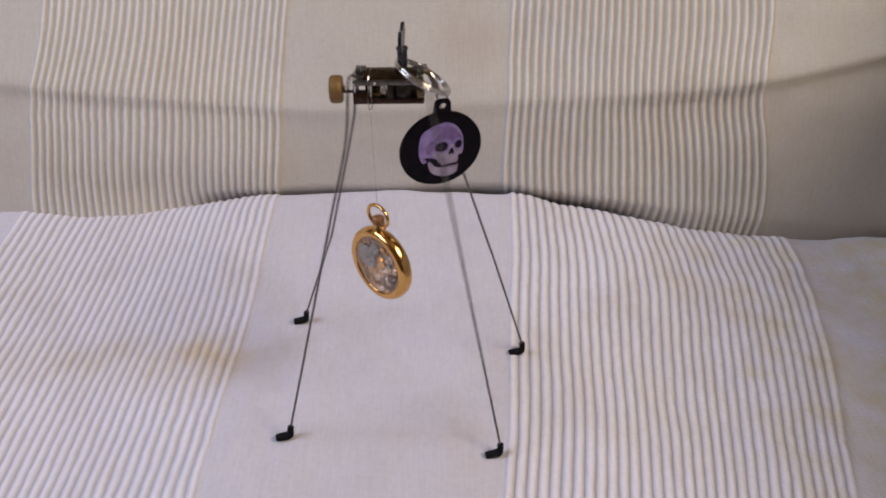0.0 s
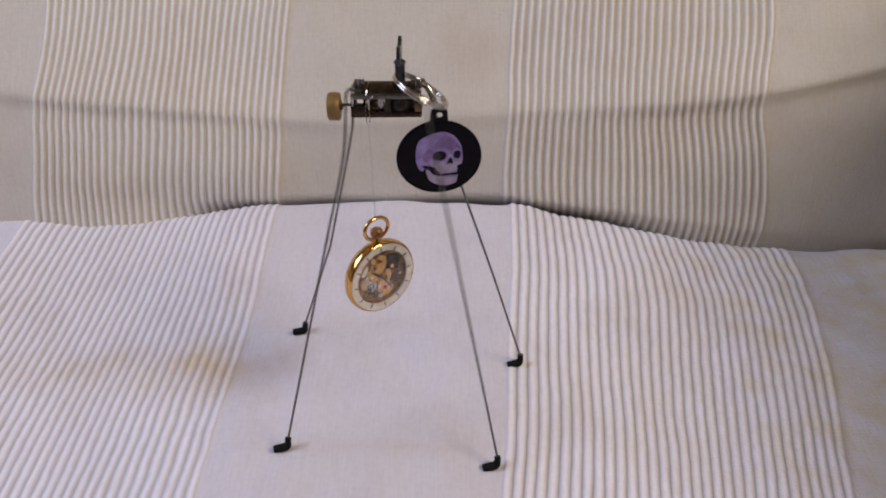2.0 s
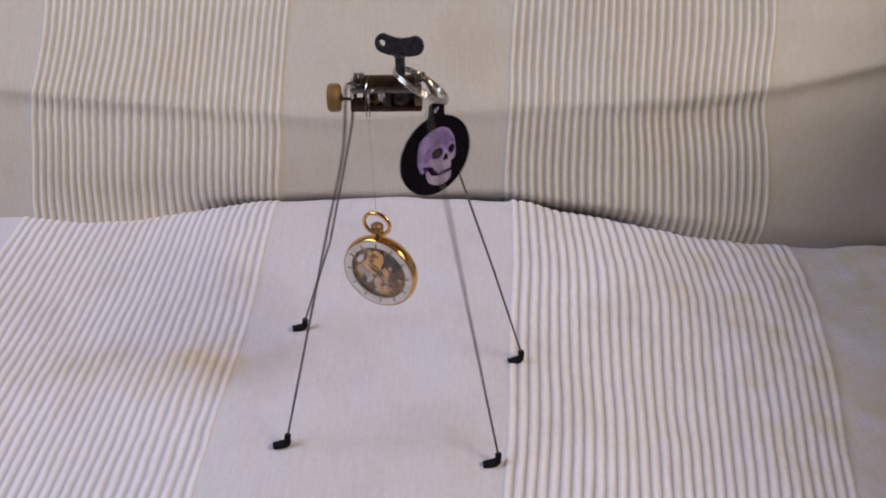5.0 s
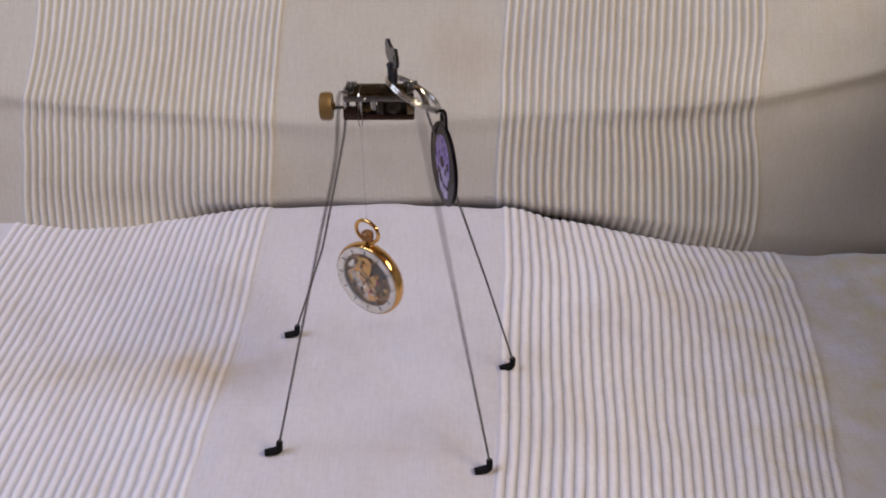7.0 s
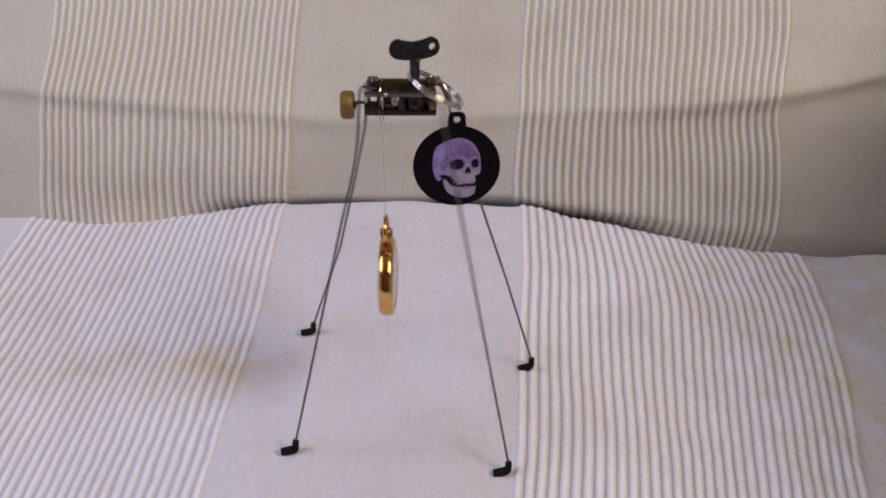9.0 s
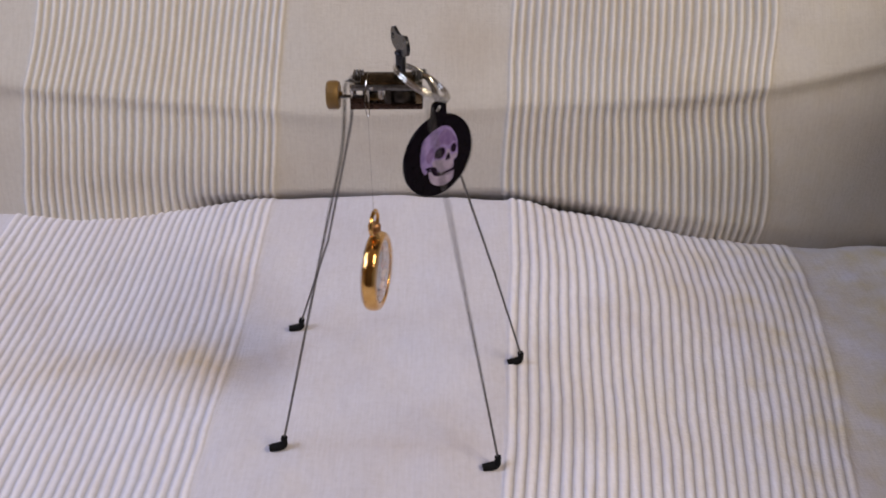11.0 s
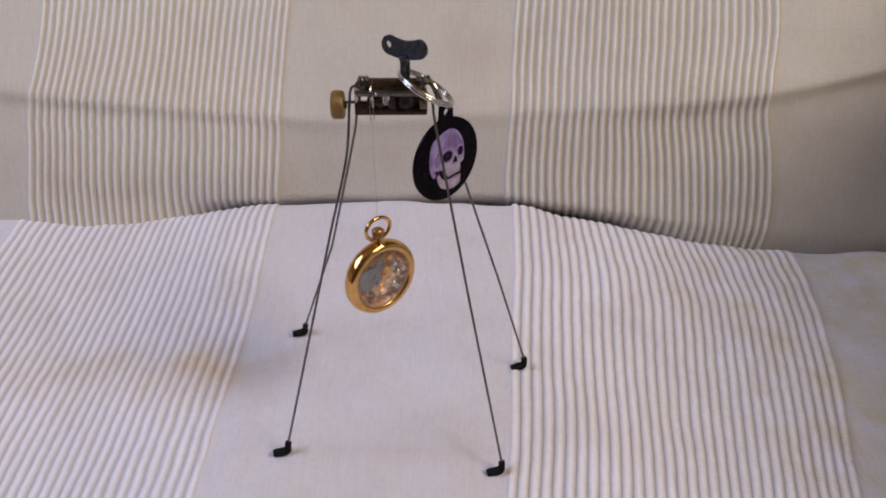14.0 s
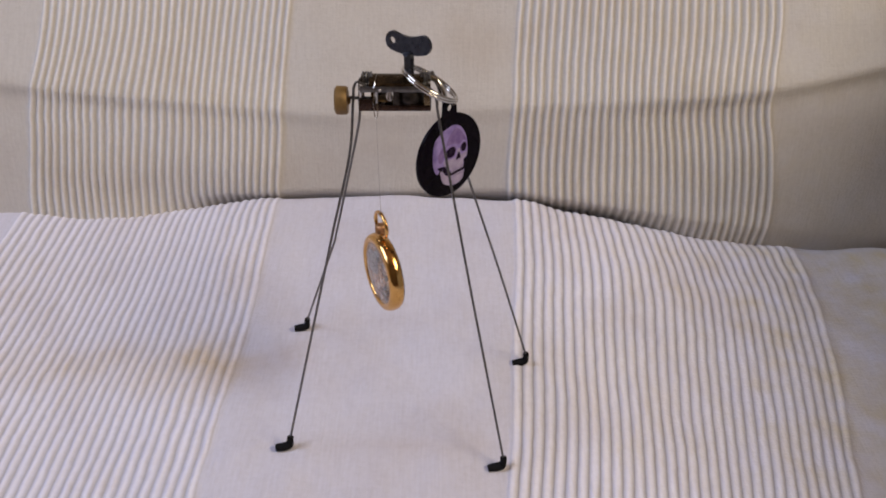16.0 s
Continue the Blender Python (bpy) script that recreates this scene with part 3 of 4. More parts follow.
        top = ankle - way * 0.0012
        foot = smooth_path([top, ankle, Vector((fx - ox - 0.0004, fy - 0.0002, gz + 0.0024)), Vector((fx - ox - 0.0022, fy - 0.0006, gz + 0.0016)), Vector((fx - ox - 0.0064, fy - 0.0014, gz + 0.0014))], 5)
        m = len(foot)
        part("foot", tube(foot, [0.0014 if i < m * 0.35 else 0.0014 + 0.0005 * math.sin(math.pi * (i / m - 0.35) / 0.66) for i in range(m)], 12), M_RUBBER, leg, "black rubber foot")
    # hook of fine wire round the frame, from which the watch hangs
    hook = smooth_path([(-0.0080, 0.0030, 0.1528), (-0.0072, -0.0010, 0.1540), (-0.0078, -0.0058, 0.1512), (-0.0082, -0.0068, 0.1460), (-0.0080, -0.0074, 0.1412), (-0.0074, -0.0078, 0.1402), (-0.0068, -0.0074, 0.1416), (-0.0070, -0.0064, 0.1450)], 6)
    part("hook", tube(hook, 0.00017, 8), M_NICKEL, toy, "fine bright wire hook")
    clip = smooth_path([(0.0118, 0.0016, 0.1520), (0.0142, 0.0008, 0.1512), (0.0163, -0.0002, 0.1480), (0.0176, -0.0012, 0.1448)], 5)
    part("leg_clip", tube(clip, [0.0009 + 0.0004 * math.sin(math.pi * i / (len(clip) - 1)) for i in range(len(clip))], 10), M_NICKEL, toy, "bright nickel clip")
    # winding key
    out = closed_curve([(-0.0092, 0.0106), (-0.0078, 0.0081), (-0.0040, 0.0070), (0.0, 0.0068), (0.0040, 0.0070), (0.0078, 0.0081), (0.0092, 0.0106), (0.0084, 0.0134), (0.0062, 0.0146), (0.0036, 0.0139), (0.0, 0.0133), (-0.0036, 0.0139), (-0.0062, 0.0146), (-0.0084, 0.0134)], 5)
    key_bm = plate(out, -0.0006, 0.0006, [oval(0.0064, 0.0112, 0.0012, 0.0013, 16)])
    key = part("winding_key", key_bm, M_KEY, toy, "dark blued steel winding key", 30)
    part("stem", lathe([(0, 0.0), (0.0018, 0.0), (0.0019, 0.0062), (0.0023, 0.0067), (0.0020, 0.0074), (0.0012, 0.0078), (0, 0.0078)], 24), M_KEY, key)
    key.location = (0.0045, 0.001, 0.1538)
    return toy, key, knob, shaken


def build_ring():
    a, b = Vector((-0.0156, 0.0052, 0.1538)), Vector((0.0026, -0.0032, 0.1436))
    c, d = (a + b) / 2, (b - a) / 2
    normal = d.cross(Vector((0.35, 0.92, -0.27))).normalized()
    bm = hoop(c, d, (0.35, 0.92, -0.27), d.length, 0.00066, 40, 10, turns=2, drift=tuple(normal * 0.0010))
    return tagged(part("split_ring", bm, M_NICKEL), "shiny nickel split ring looped round the key", "key ring")


def build_tag():
    """Local origin at the hole; the disc hangs below and faces -y."""
    R, cz = 0.0163, -0.0191
    rim = oval(0, cz, R, R, 72)
    bm = plate(rim, -0.0006, 0.0006)
    tag = part("pendant_tag", bm, M_ENAMEL, None, "", 30)
    tagged(tag, "round black enamelled tag printed with a lilac skull", "tag")
    tab = closed_curve([(-0.0033, -0.0060), (-0.0033, -0.001), (-0.0030, 0.0018), (-0.0016, 0.0028), (0.0016, 0.0028), (0.0030, 0.0018), (0.0033, -0.001), (0.0033, -0.0060)], 4)
    part("loop", plate(tab, -0.00055, 0.00055, [oval(0, 0, 0.0014, 0.0014, 20)]), M_ENAMEL, tag, "black loop with a round hole", 30)
    part("edge", lathe([(R - 0.0002, -0.00075), (R + 0.0003, -0.0005), (R + 0.0003, 0.0005), (R - 0.0002, 0.00075)], 72, "Y", (0, 0, cz), closed=True), M_ENAMEL, tag)

    def shape(name, pts, layer, mat):
        moved = [(x, z + cz) for x, z in pts]
        return part(name, plate(moved, -0.0006 - 0.00005 * layer, -0.0005), mat, tag, "", 0)

    mm = 0.001
    scaled = lambda pts: [(x * mm, z * mm) for x, z in pts]
    outline = lambda pts, steps=5: scaled(closed_curve(pts, steps))
    shape("cranium", outline([(-9.1, 1.0), (-9.0, 3.6), (-8.0, 7.8), (-4.9, 10.3), (-1.6, 11.5), (1.6, 12.0), (4.6, 10.9), (6.9, 8.6), (8.7, 4.8), (9.0, 2.4), (9.2, -0.4), (8.7, -3.0), (7.1, -3.8), (6.9, -6.4), (1.7, -6.9), (-2.4, -5.7), (-4.6, -4.6), (-5.6, -4.4), (-6.4, -5.7), (-7.6, -5.2), (-8.5, -3.2), (-9.0, -1.0)]), 1, M_LILAC)
    shape("forehead", outline([(-1.8, 4.6), (-0.2, 8.4), (2.6, 10.4), (5.4, 8.9), (7.6, 5.8), (8.2, 4.0), (6.6, 4.4), (4.6, 3.4), (1.6, 4.4)]), 2, M_MAUVE)
    shape("face", outline([(-2.8, -1.2), (2.6, -1.8), (3.8, 1.4), (5.0, 1.4), (5.8, -1.2), (8.9, -0.9), (8.4, -2.8), (6.9, -3.7), (6.6, -6.1), (1.7, -6.5), (-1.6, -5.3), (-3.2, -3.2)]), 2, M_LILAC_PALE)
    shape("jaw", outline([(-5.2, -5.4), (-3.8, -5.6), (-2.2, -7.8), (1.8, -8.7), (7.0, -8.0), (7.2, -9.4), (6.7, -11.6), (3.9, -13.0), (0.8, -12.9), (-1.8, -11.9), (-3.7, -10.4), (-4.8, -8.0)]), 1, M_LILAC_PALE)
    shape("temple", outline([(-4.2, 4.4), (-2.8, 3.4), (-3.2, 0.4), (-4.4, -1.6), (-5.8, -1.2), (-6.2, 1.6)]), 2, M_MAUVE)
    shape("cheekbone_gap", outline([(-6.6, -3.3), (-4.6, -3.3), (-2.2, -4.0), (-1.0, -5.4), (-1.4, -6.6), (-3.0, -5.6), (-4.4, -4.5), (-6.0, -4.2)]), 3, M_PLUM)
    shape("jaw_gap", outline([(-3.2, -5.4), (-1.4, -6.2), (-0.2, -7.2), (-1.2, -8.0), (-2.6, -7.2)]), 3, M_PLUM)
    for cx, cz_, rx, rz in ((0.2, 1.2, 2.5, 2.1), (7.0, 1.5, 1.35, 1.8)):
        rim = [(cx + rx * q * math.cos(k), cz_ + rz * q * math.sin(k)) for k, q in zip((0.2, 1.0, 1.9, 2.8, 3.7, 4.5, 5.4), (1.0, 1.08, 0.96, 1.02, 1.06, 0.95, 1.0))]
        shape("eye_socket", outline([(cx + (x - cx) * 1.22, cz_ + (z - cz_) * 1.2) for x, z in rim]), 3, M_MAUVE)
        shape("socket_hollow", outline(rim), 4, M_PLUM)
    shape("nose", outline([(4.4, 0.3), (5.2, -1.0), (5.3, -2.7), (4.3, -2.4), (3.2, -2.8), (3.4, -1.2)]), 3, M_PLUM)
    shape("mouth", outline([(-0.2, -6.9), (2.2, -7.1), (6.8, -6.6), (6.8, -8.4), (4.8, -9.1), (2.4, -9.0), (0.6, -8.3)]), 3, M_PLUM)
    for i in range(7):
        shape("tooth", scaled(oval(0.7 + i * 0.95, -6.95 + 0.08 * i, 0.42, 0.62, 10)), 4, M_LILAC_PALE)
    for i in range(6):
        shape("tooth", scaled(oval(1.3 + i * 0.92, -8.85 + 0.09 * i, 0.38, 0.42, 10)), 4, M_LILAC_PALE)
    return tag


def build_watch():
    """Local origin where the thread is tied; the dial faces -y and the case hangs below."""
    cz = -0.0670
    R = 0.0163
    prof = [(0.0152, -0.0022), (0.0154, -0.0030), (0.0157, -0.0029), (0.0160, -0.0022), (0.0162, -0.0012), (R, 0.0), (0.01605, 0.0019), (0.0155, 0.0032), (0.0146, 0.0038), (0.0136, 0.0038), (0.0128, 0.0035), (0.0126, 0.0030), (0.0134, 0.0)]
    watch = part("pocket_watch", lathe([(r, -h) for r, h in prof], 72, "Y", (0, 0, cz), closed=True), M_GOLD, None, "", 60)
    tagged(watch, "gold skeleton pocket watch turning on a thin thread", "pocket watch")
    part("neck", lathe([(0.0026, R - 0.0008), (0.0016, R + 0.0004), (0.0013, R + 0.0020), (0.0018, R + 0.0026), (0, R + 0.0026)], 24, "Z", (0, 0, cz)), M_GOLD, watch)
    crown_bm = gear(0.0025, 20, R + 0.0027, R + 0.0054, "Z", (0, 0, cz), 0.08)
    lathe([(0.0022, R + 0.0052), (0.0016, R + 0.0060), (0, R + 0.0062)], 24, "Z", (0, 0, cz), crown_bm)
    part("crown", crown_bm, M_GILT, watch, "ribbed gilt crown", 30)
    bow = [Vector((0.0056 * math.cos(k), 0.0, cz + R + 0.0060 + 0.0047 * math.sin(k))) for k in (2 * math.pi * i / 48 for i in range(48))]
    part("bow", tube(bow, 0.00078, 12, closed=True), M_GOLD, watch, "oval gold bow")
    top = cz + R + 0.0060 + 0.0047
    part("thread", tube([(0, 0, 0), (0.0001, 0, top * 0.5), (0, 0, top - 0.0004)], 0.00008, 6), M_THREAD, watch, "thin pale thread")
    part("knot", hoop((0, 0, top), (0, 1, 0), (0, 0, 1), 0.00085, 0.00012, 16, 6), M_THREAD, watch)
    for y, s in ((-0.0034, -1), (0.0031, 1)):
        q = 1.155 if s < 0 else 1.0
        g = part("crystal", lathe([(0, -y - s * 0.0010), (0.006, -y - s * 0.0008), (0.0110 * q, -y - s * 0.0004), (0.0132 * q, -y), (0.0131 * q, -y + s * 0.0004), (0.0110 * q, -y), (0.006, -y - s * 0.0004), (0, -y - s * 0.0006)], 48, "Y", (0, 0, cz)), M_GLASS, watch, "clear watch crystal")
        g.visible_shadow = False
    # dial side
    part("chapter_ring", lathe([(0.0122, 0.0018), (0.0152, 0.0018), (0.0152, 0.0029), (0.0122, 0.0027)], 64, "Y", (0, 0, cz), closed=True), M_DIAL, watch, "silvered chapter ring")
    for i in range(12):
        a = 2 * math.pi * i / 12
        bm = box(-0.00024, -0.00303, 0.0123, 0.00024, -0.0024, 0.0141)
        bmesh.ops.transform(bm, matrix=Matrix.Translation((0, 0, cz)) @ Matrix.Rotation(a, 4, "Y"), verts=bm.verts)
        part("hour_mark", bm, M_INK, watch, "", 0)
    part("main_plate", lathe([(0, -0.0008), (0.0134, -0.0008), (0.0134, 0.0006), (0, 0.0006)], 56, "Y", (0, 0, cz)), M_UMBER, watch, "dark engraved gilt plate")

    def wheel(name, r, teeth, x, z, y0, y1, mat):
        part(name, gear(r, teeth, -y1, -y0, "Y", (x, 0, cz + z), 0.07), mat, watch)

    def bridge(pts, y0, y1, mat):
        part("bridge", plate([(x * 0.001, cz + z * 0.001) for x, z in closed_curve(pts, 4)], y0, y1), mat, watch)

    def flake(pts, y0, y1, mat):
        part("bridge", plate([(x * 0.001, cz + z * 0.001) for x, z in pts], y0, y1), mat, watch, "", 0)

    def jewel(x, z, y0, y1, mat=None, r=0.0006):
        part("screw", disc(r, -y1, -y0, "Y", (x, 0, cz + z), r * 0.2, 14), mat or M_NICKEL, watch)

    wheel("wheel", 0.0046, 36, 0.0050, 0.0040, -0.0015, -0.0009, M_DARK)
    wheel("wheel", 0.0034, 30, -0.0020, -0.0066, -0.0014, -0.0009, M_BRONZE)
    wheel("wheel", 0.0028, 24, -0.0076, -0.0006, -0.0016, -0.0009, M_GOLD_DULL)
    wheel("wheel", 0.0030, 28, 0.0062, -0.0018, -0.0019, -0.0013, M_BRONZE)
    wheel("wheel", 0.0026, 26, -0.0052, -0.0030, -0.0018, -0.0012, M_NICKEL)
    bridge([(-7.5, 3.0), (-3.5, 6.5), (0.5, 5.6), (0.8, 1.2), (-2.6, -1.6), (-6.4, -0.4)], -0.0016, -0.0007, M_GOLD)
    bridge([(-1.6, -2.4), (2.2, -2.0), (4.2, -5.4), (1.4, -7.6), (-2.4, -6.6)], -0.0017, -0.0007, M_ROSE)
    bridge([(-8.2, 1.0), (-6.6, 1.6), (-5.8, -5.4), (-7.4, -5.0)], -0.0018, -0.0007, M_NICKEL)
    bridge([(-2.2, 9.6), (-0.4, 10.6), (2.0, 9.4), (2.6, 6.2), (1.2, 3.0), (0.0, 4.6), (0.6, 7.2), (-0.8, 8.6)], -0.0021, -0.0007, M_GOLD)
    bridge([(1.6, 1.4), (3.6, 2.2), (4.6, 0.2), (3.6, -2.4), (1.8, -2.8), (2.6, -0.6)], -0.0022, -0.0007, M_GOLD_DULL)
    bridge([(-1.0, -8.2), (2.6, -9.2), (5.2, -7.4), (4.6, -5.6), (2.2, -7.0)], -0.0021, -0.0007, M_GOLD)
    bridge([(-9.8, 4.2), (-8.4, 6.4), (-6.4, 7.6), (-6.8, 5.6), (-8.2, 3.4)], -0.0020, -0.0007, M_DIAL)
    wheel("wheel", 0.0014, 14, 0.0006, 0.0002, -0.0024, -0.0017, M_BRASS)
    for x, z, m in ((-0.0066, 0.0044, M_NICKEL), (-0.0048, 0.0012, M_DIAL), (-0.0016, -0.0042, M_DIAL), (0.0030, -0.0064, M_DIAL), (0.0012, -0.0056, M_RUBY), (0.0052, 0.0002, M_RUBY), (-0.0030, 0.0052, M_BRONZE), (-0.0068, -0.0052, M_DARK)):
        jewel(x, z, -0.0022, -0.0015, m, 0.0008)
    hour = plate([(-0.0003, cz), (0.0003, cz), (0.00045, cz + 0.0035), (0, cz + 0.0062), (-0.00045, cz + 0.0035)], -0.0027, -0.0025)
    bmesh.ops.transform(hour, matrix=Matrix.Translation((0, 0, cz)) @ Matrix.Rotation(radians(-52), 4, "Y") @ Matrix.Translation((0, 0, -cz)), verts=hour.verts)
    part("hour_hand", hour, M_DARK, watch)
    minute = plate([(-0.00025, cz), (0.00025, cz), (0.0003, cz + 0.006), (0, cz + 0.0098), (-0.0003, cz + 0.006)], -0.0029, -0.00275)
    bmesh.ops.transform(minute, matrix=Matrix.Translation((0, 0, cz)) @ Matrix.Rotation(radians(148), 4, "Y") @ Matrix.Translation((0, 0, -cz)), verts=minute.verts)
    part("minute_hand", minute, M_DARK, watch)
    # movement side; seen from behind, so x is mirrored
    part("back_plate", lathe([(0, 0.0), (0.0131, 0.0), (0.0131, 0.0004), (0, 0.0004)], 56, "Y", (0, 0.0015, cz)), M_GILT, watch, "dark rose-gilt plate")
    part("inner_ring", lathe([(0.0114, -0.0020), (0.0128, -0.0029), (0.0132, -0.0012), (0.0116, -0.0010)], 56, "Y", (0, 0, cz), closed=True), M_GILT, watch, "gilt inner ring")
    rng = random.Random(4)
    for i in range(60):
        a, q = rng.uniform(0, 6.283), 0.0116 * math.sqrt(rng.random())
        x, z = q * math.cos(a), q * math.sin(a)
        if (x - 0.0062) ** 2 + (z - 0.0008) ** 2 < 0.0062 ** 2 or (x - 0.0012) ** 2 + (z - 0.0071) ** 2 < 0.0042 ** 2:
            continue
        mat = rng.choice((M_ROSE, M_GOLD, M_GILT, M_FLAKE, M_BRONZE, M_UMBER, M_UMBER))
        s = rng.uniform(0.7, 1.7)
        flake([(x * 1000 + s * rng.uniform(0.6, 1.2) * math.cos(k), z * 1000 + s * rng.uniform(0.5, 1.1) * math.sin(k)) for k in (0.3, 1.5, 2.6, 3.9, 5.2)], 0.0014, rng.uniform(0.0019, 0.0028), mat)
    for i in range(20):
        a, q = rng.uniform(0, 6.283), 0.0100 * math.sqrt(rng.random())
        x, z = q * math.cos(a), q * math.sin(a)
        mat = rng.choice((M_ROSE, M_GOLD, M_NICKEL, M_DARK, M_BRONZE, M_UMBER, M_GOLD_DULL))
        s = rng.uniform(0.6, 1.6)
        flake([(x * 1000 + s * rng.uniform(0.6, 1.2) * math.cos(k), z * 1000 + s * rng.uniform(0.5, 1.1) * math.sin(k)) for k in (0.3, 1.5, 2.6, 3.9, 5.2)], -rng.uniform(0.0016, 0.0021), -0.0008, mat)
    wheel("wheel", 0.0054, 60, 0.0062, 0.0018, 0.0018, 0.0025, M_WHEEL)
    wheel("wheel", 0.0026, 30, 0.0012, 0.0071, 0.0018, 0.0025, M_WHEEL)
    wheel("wheel", 0.0048, 44, -0.0056, -0.0012, 0.0014, 0.0018, M_NICKEL)
    bridge([(-0.4, 3.6), (-3.0, 4.4), (-4.2, 1.0), (-2.0, -1.6), (0.4, -0.6)], 0.0014, 0.0023, M_GOLD)
    bridge([(2.4, -2.6), (-1.8, -1.6), (-3.6, -4.4), (0.2, -7.4), (4.6, -6.2)], 0.0014, 0.0022, M_ROSE)
    bridge([(-4.0, 6.6), (-7.2, 5.4), (-8.6, 1.6), (-6.6, 1.8), (-4.6, 3.6)], 0.0014, 0.0023, M_WHEEL)
    bridge([(8.0, -3.0), (5.4, -3.6), (5.6, -6.0), (8.0, -5.6)], 0.0014, 0.0021, M_ROSE)
    flake([(-7.0, 6.8), (-9.0, 5.6), (-9.4, 4.2), (-7.8, 4.0), (-6.8, 5.2)], 0.0014, 0.0027, M_FLAKE)
    flake([(-9.2, 2.0), (-10.8, 1.6), (-10.9, -0.4), (-9.4, -0.6), (-8.8, 0.8)], 0.0014, 0.0026, M_FLAKE)
    flake([(5.6, -3.0), (3.6, -2.6), (3.0, -4.2), (4.6, -4.9), (6.0, -4.2)], 0.0014, 0.0027, M_ROSE)
    flake([(1.6, -5.6), (-0.6, -5.0), (-2.0, -6.4), (-0.4, -7.4), (1.4, -7.0)], 0.0014, 0.0028, M_FLAKE)
    bridge([(-1.6, 3.2), (-4.0, 2.6), (-4.4, 0.4), (-2.6, -0.4), (-1.0, 1.2)], 0.0014, 0.0028, M_GOLD)
    flake([(-5.6, -5.0), (-7.4, -4.4), (-8.2, -6.2), (-6.4, -7.4), (-5.0, -6.6)], 0.0014, 0.0027, M_NICKEL)
    for x, z, m, r in ((0.0062, 0.0018, M_WHEEL, 0.0010), (0.0012, 0.0071, M_WHEEL, 0.0008), (-0.0058, 0.0042, M_FLAKE, 0.0009), (-0.0074, 0.0006, M_NICKEL, 0.0008), (0.0040, -0.0052, M_FLAKE, 0.0008), (0.0008, -0.0068, M_ROSE, 0.0012), (-0.0016, -0.0062, M_UMBER, 0.0008), (-0.0008, 0.0018, M_RUBY, 0.0006), (-0.0030, -0.0034, M_ROSE, 0.0010), (0.0012, -0.0036, M_GOLD, 0.0012), (-0.0052, -0.0048, M_NICKEL, 0.0012), (0.0064, -0.0046, M_BRONZE, 0.0009), (-0.0070, -0.0032, M_BRONZE, 0.0011)):
        jewel(x, z, 0.0019, 0.0027, m, r)
    # a slim case: case, crystals and movement are a little flatter than round
    slim = Matrix.Scale(0.80, 4, (0, 1, 0))
    for ob in [watch] + list(watch.children):
        if ob.name.split(".")[0] not in ("neck", "crown", "bow", "thread", "knot"):
            ob.data.transform(slim)
    return watch


build_room()
build_sofa()
walker, winding_key, fly_knob, wire_legs = build_walker()
split_ring = build_ring()
pendant = build_tag()
pocket_watch = build_watch()


def steps(rows, most=75):
    """Rows (t, degrees), with more put between where the turn is large."""
    out = [rows[0]]
    for (t0, a0), (t1, a1) in zip(rows, rows[1:]):
        n = max(1, math.ceil(abs(a1 - a0) / most))
        out += [(t0 + (t1 - t0) * i / n, a0 + (a1 - a0) * i / n) for i in range(1, n + 1)]
    return out


RUN = 12.1


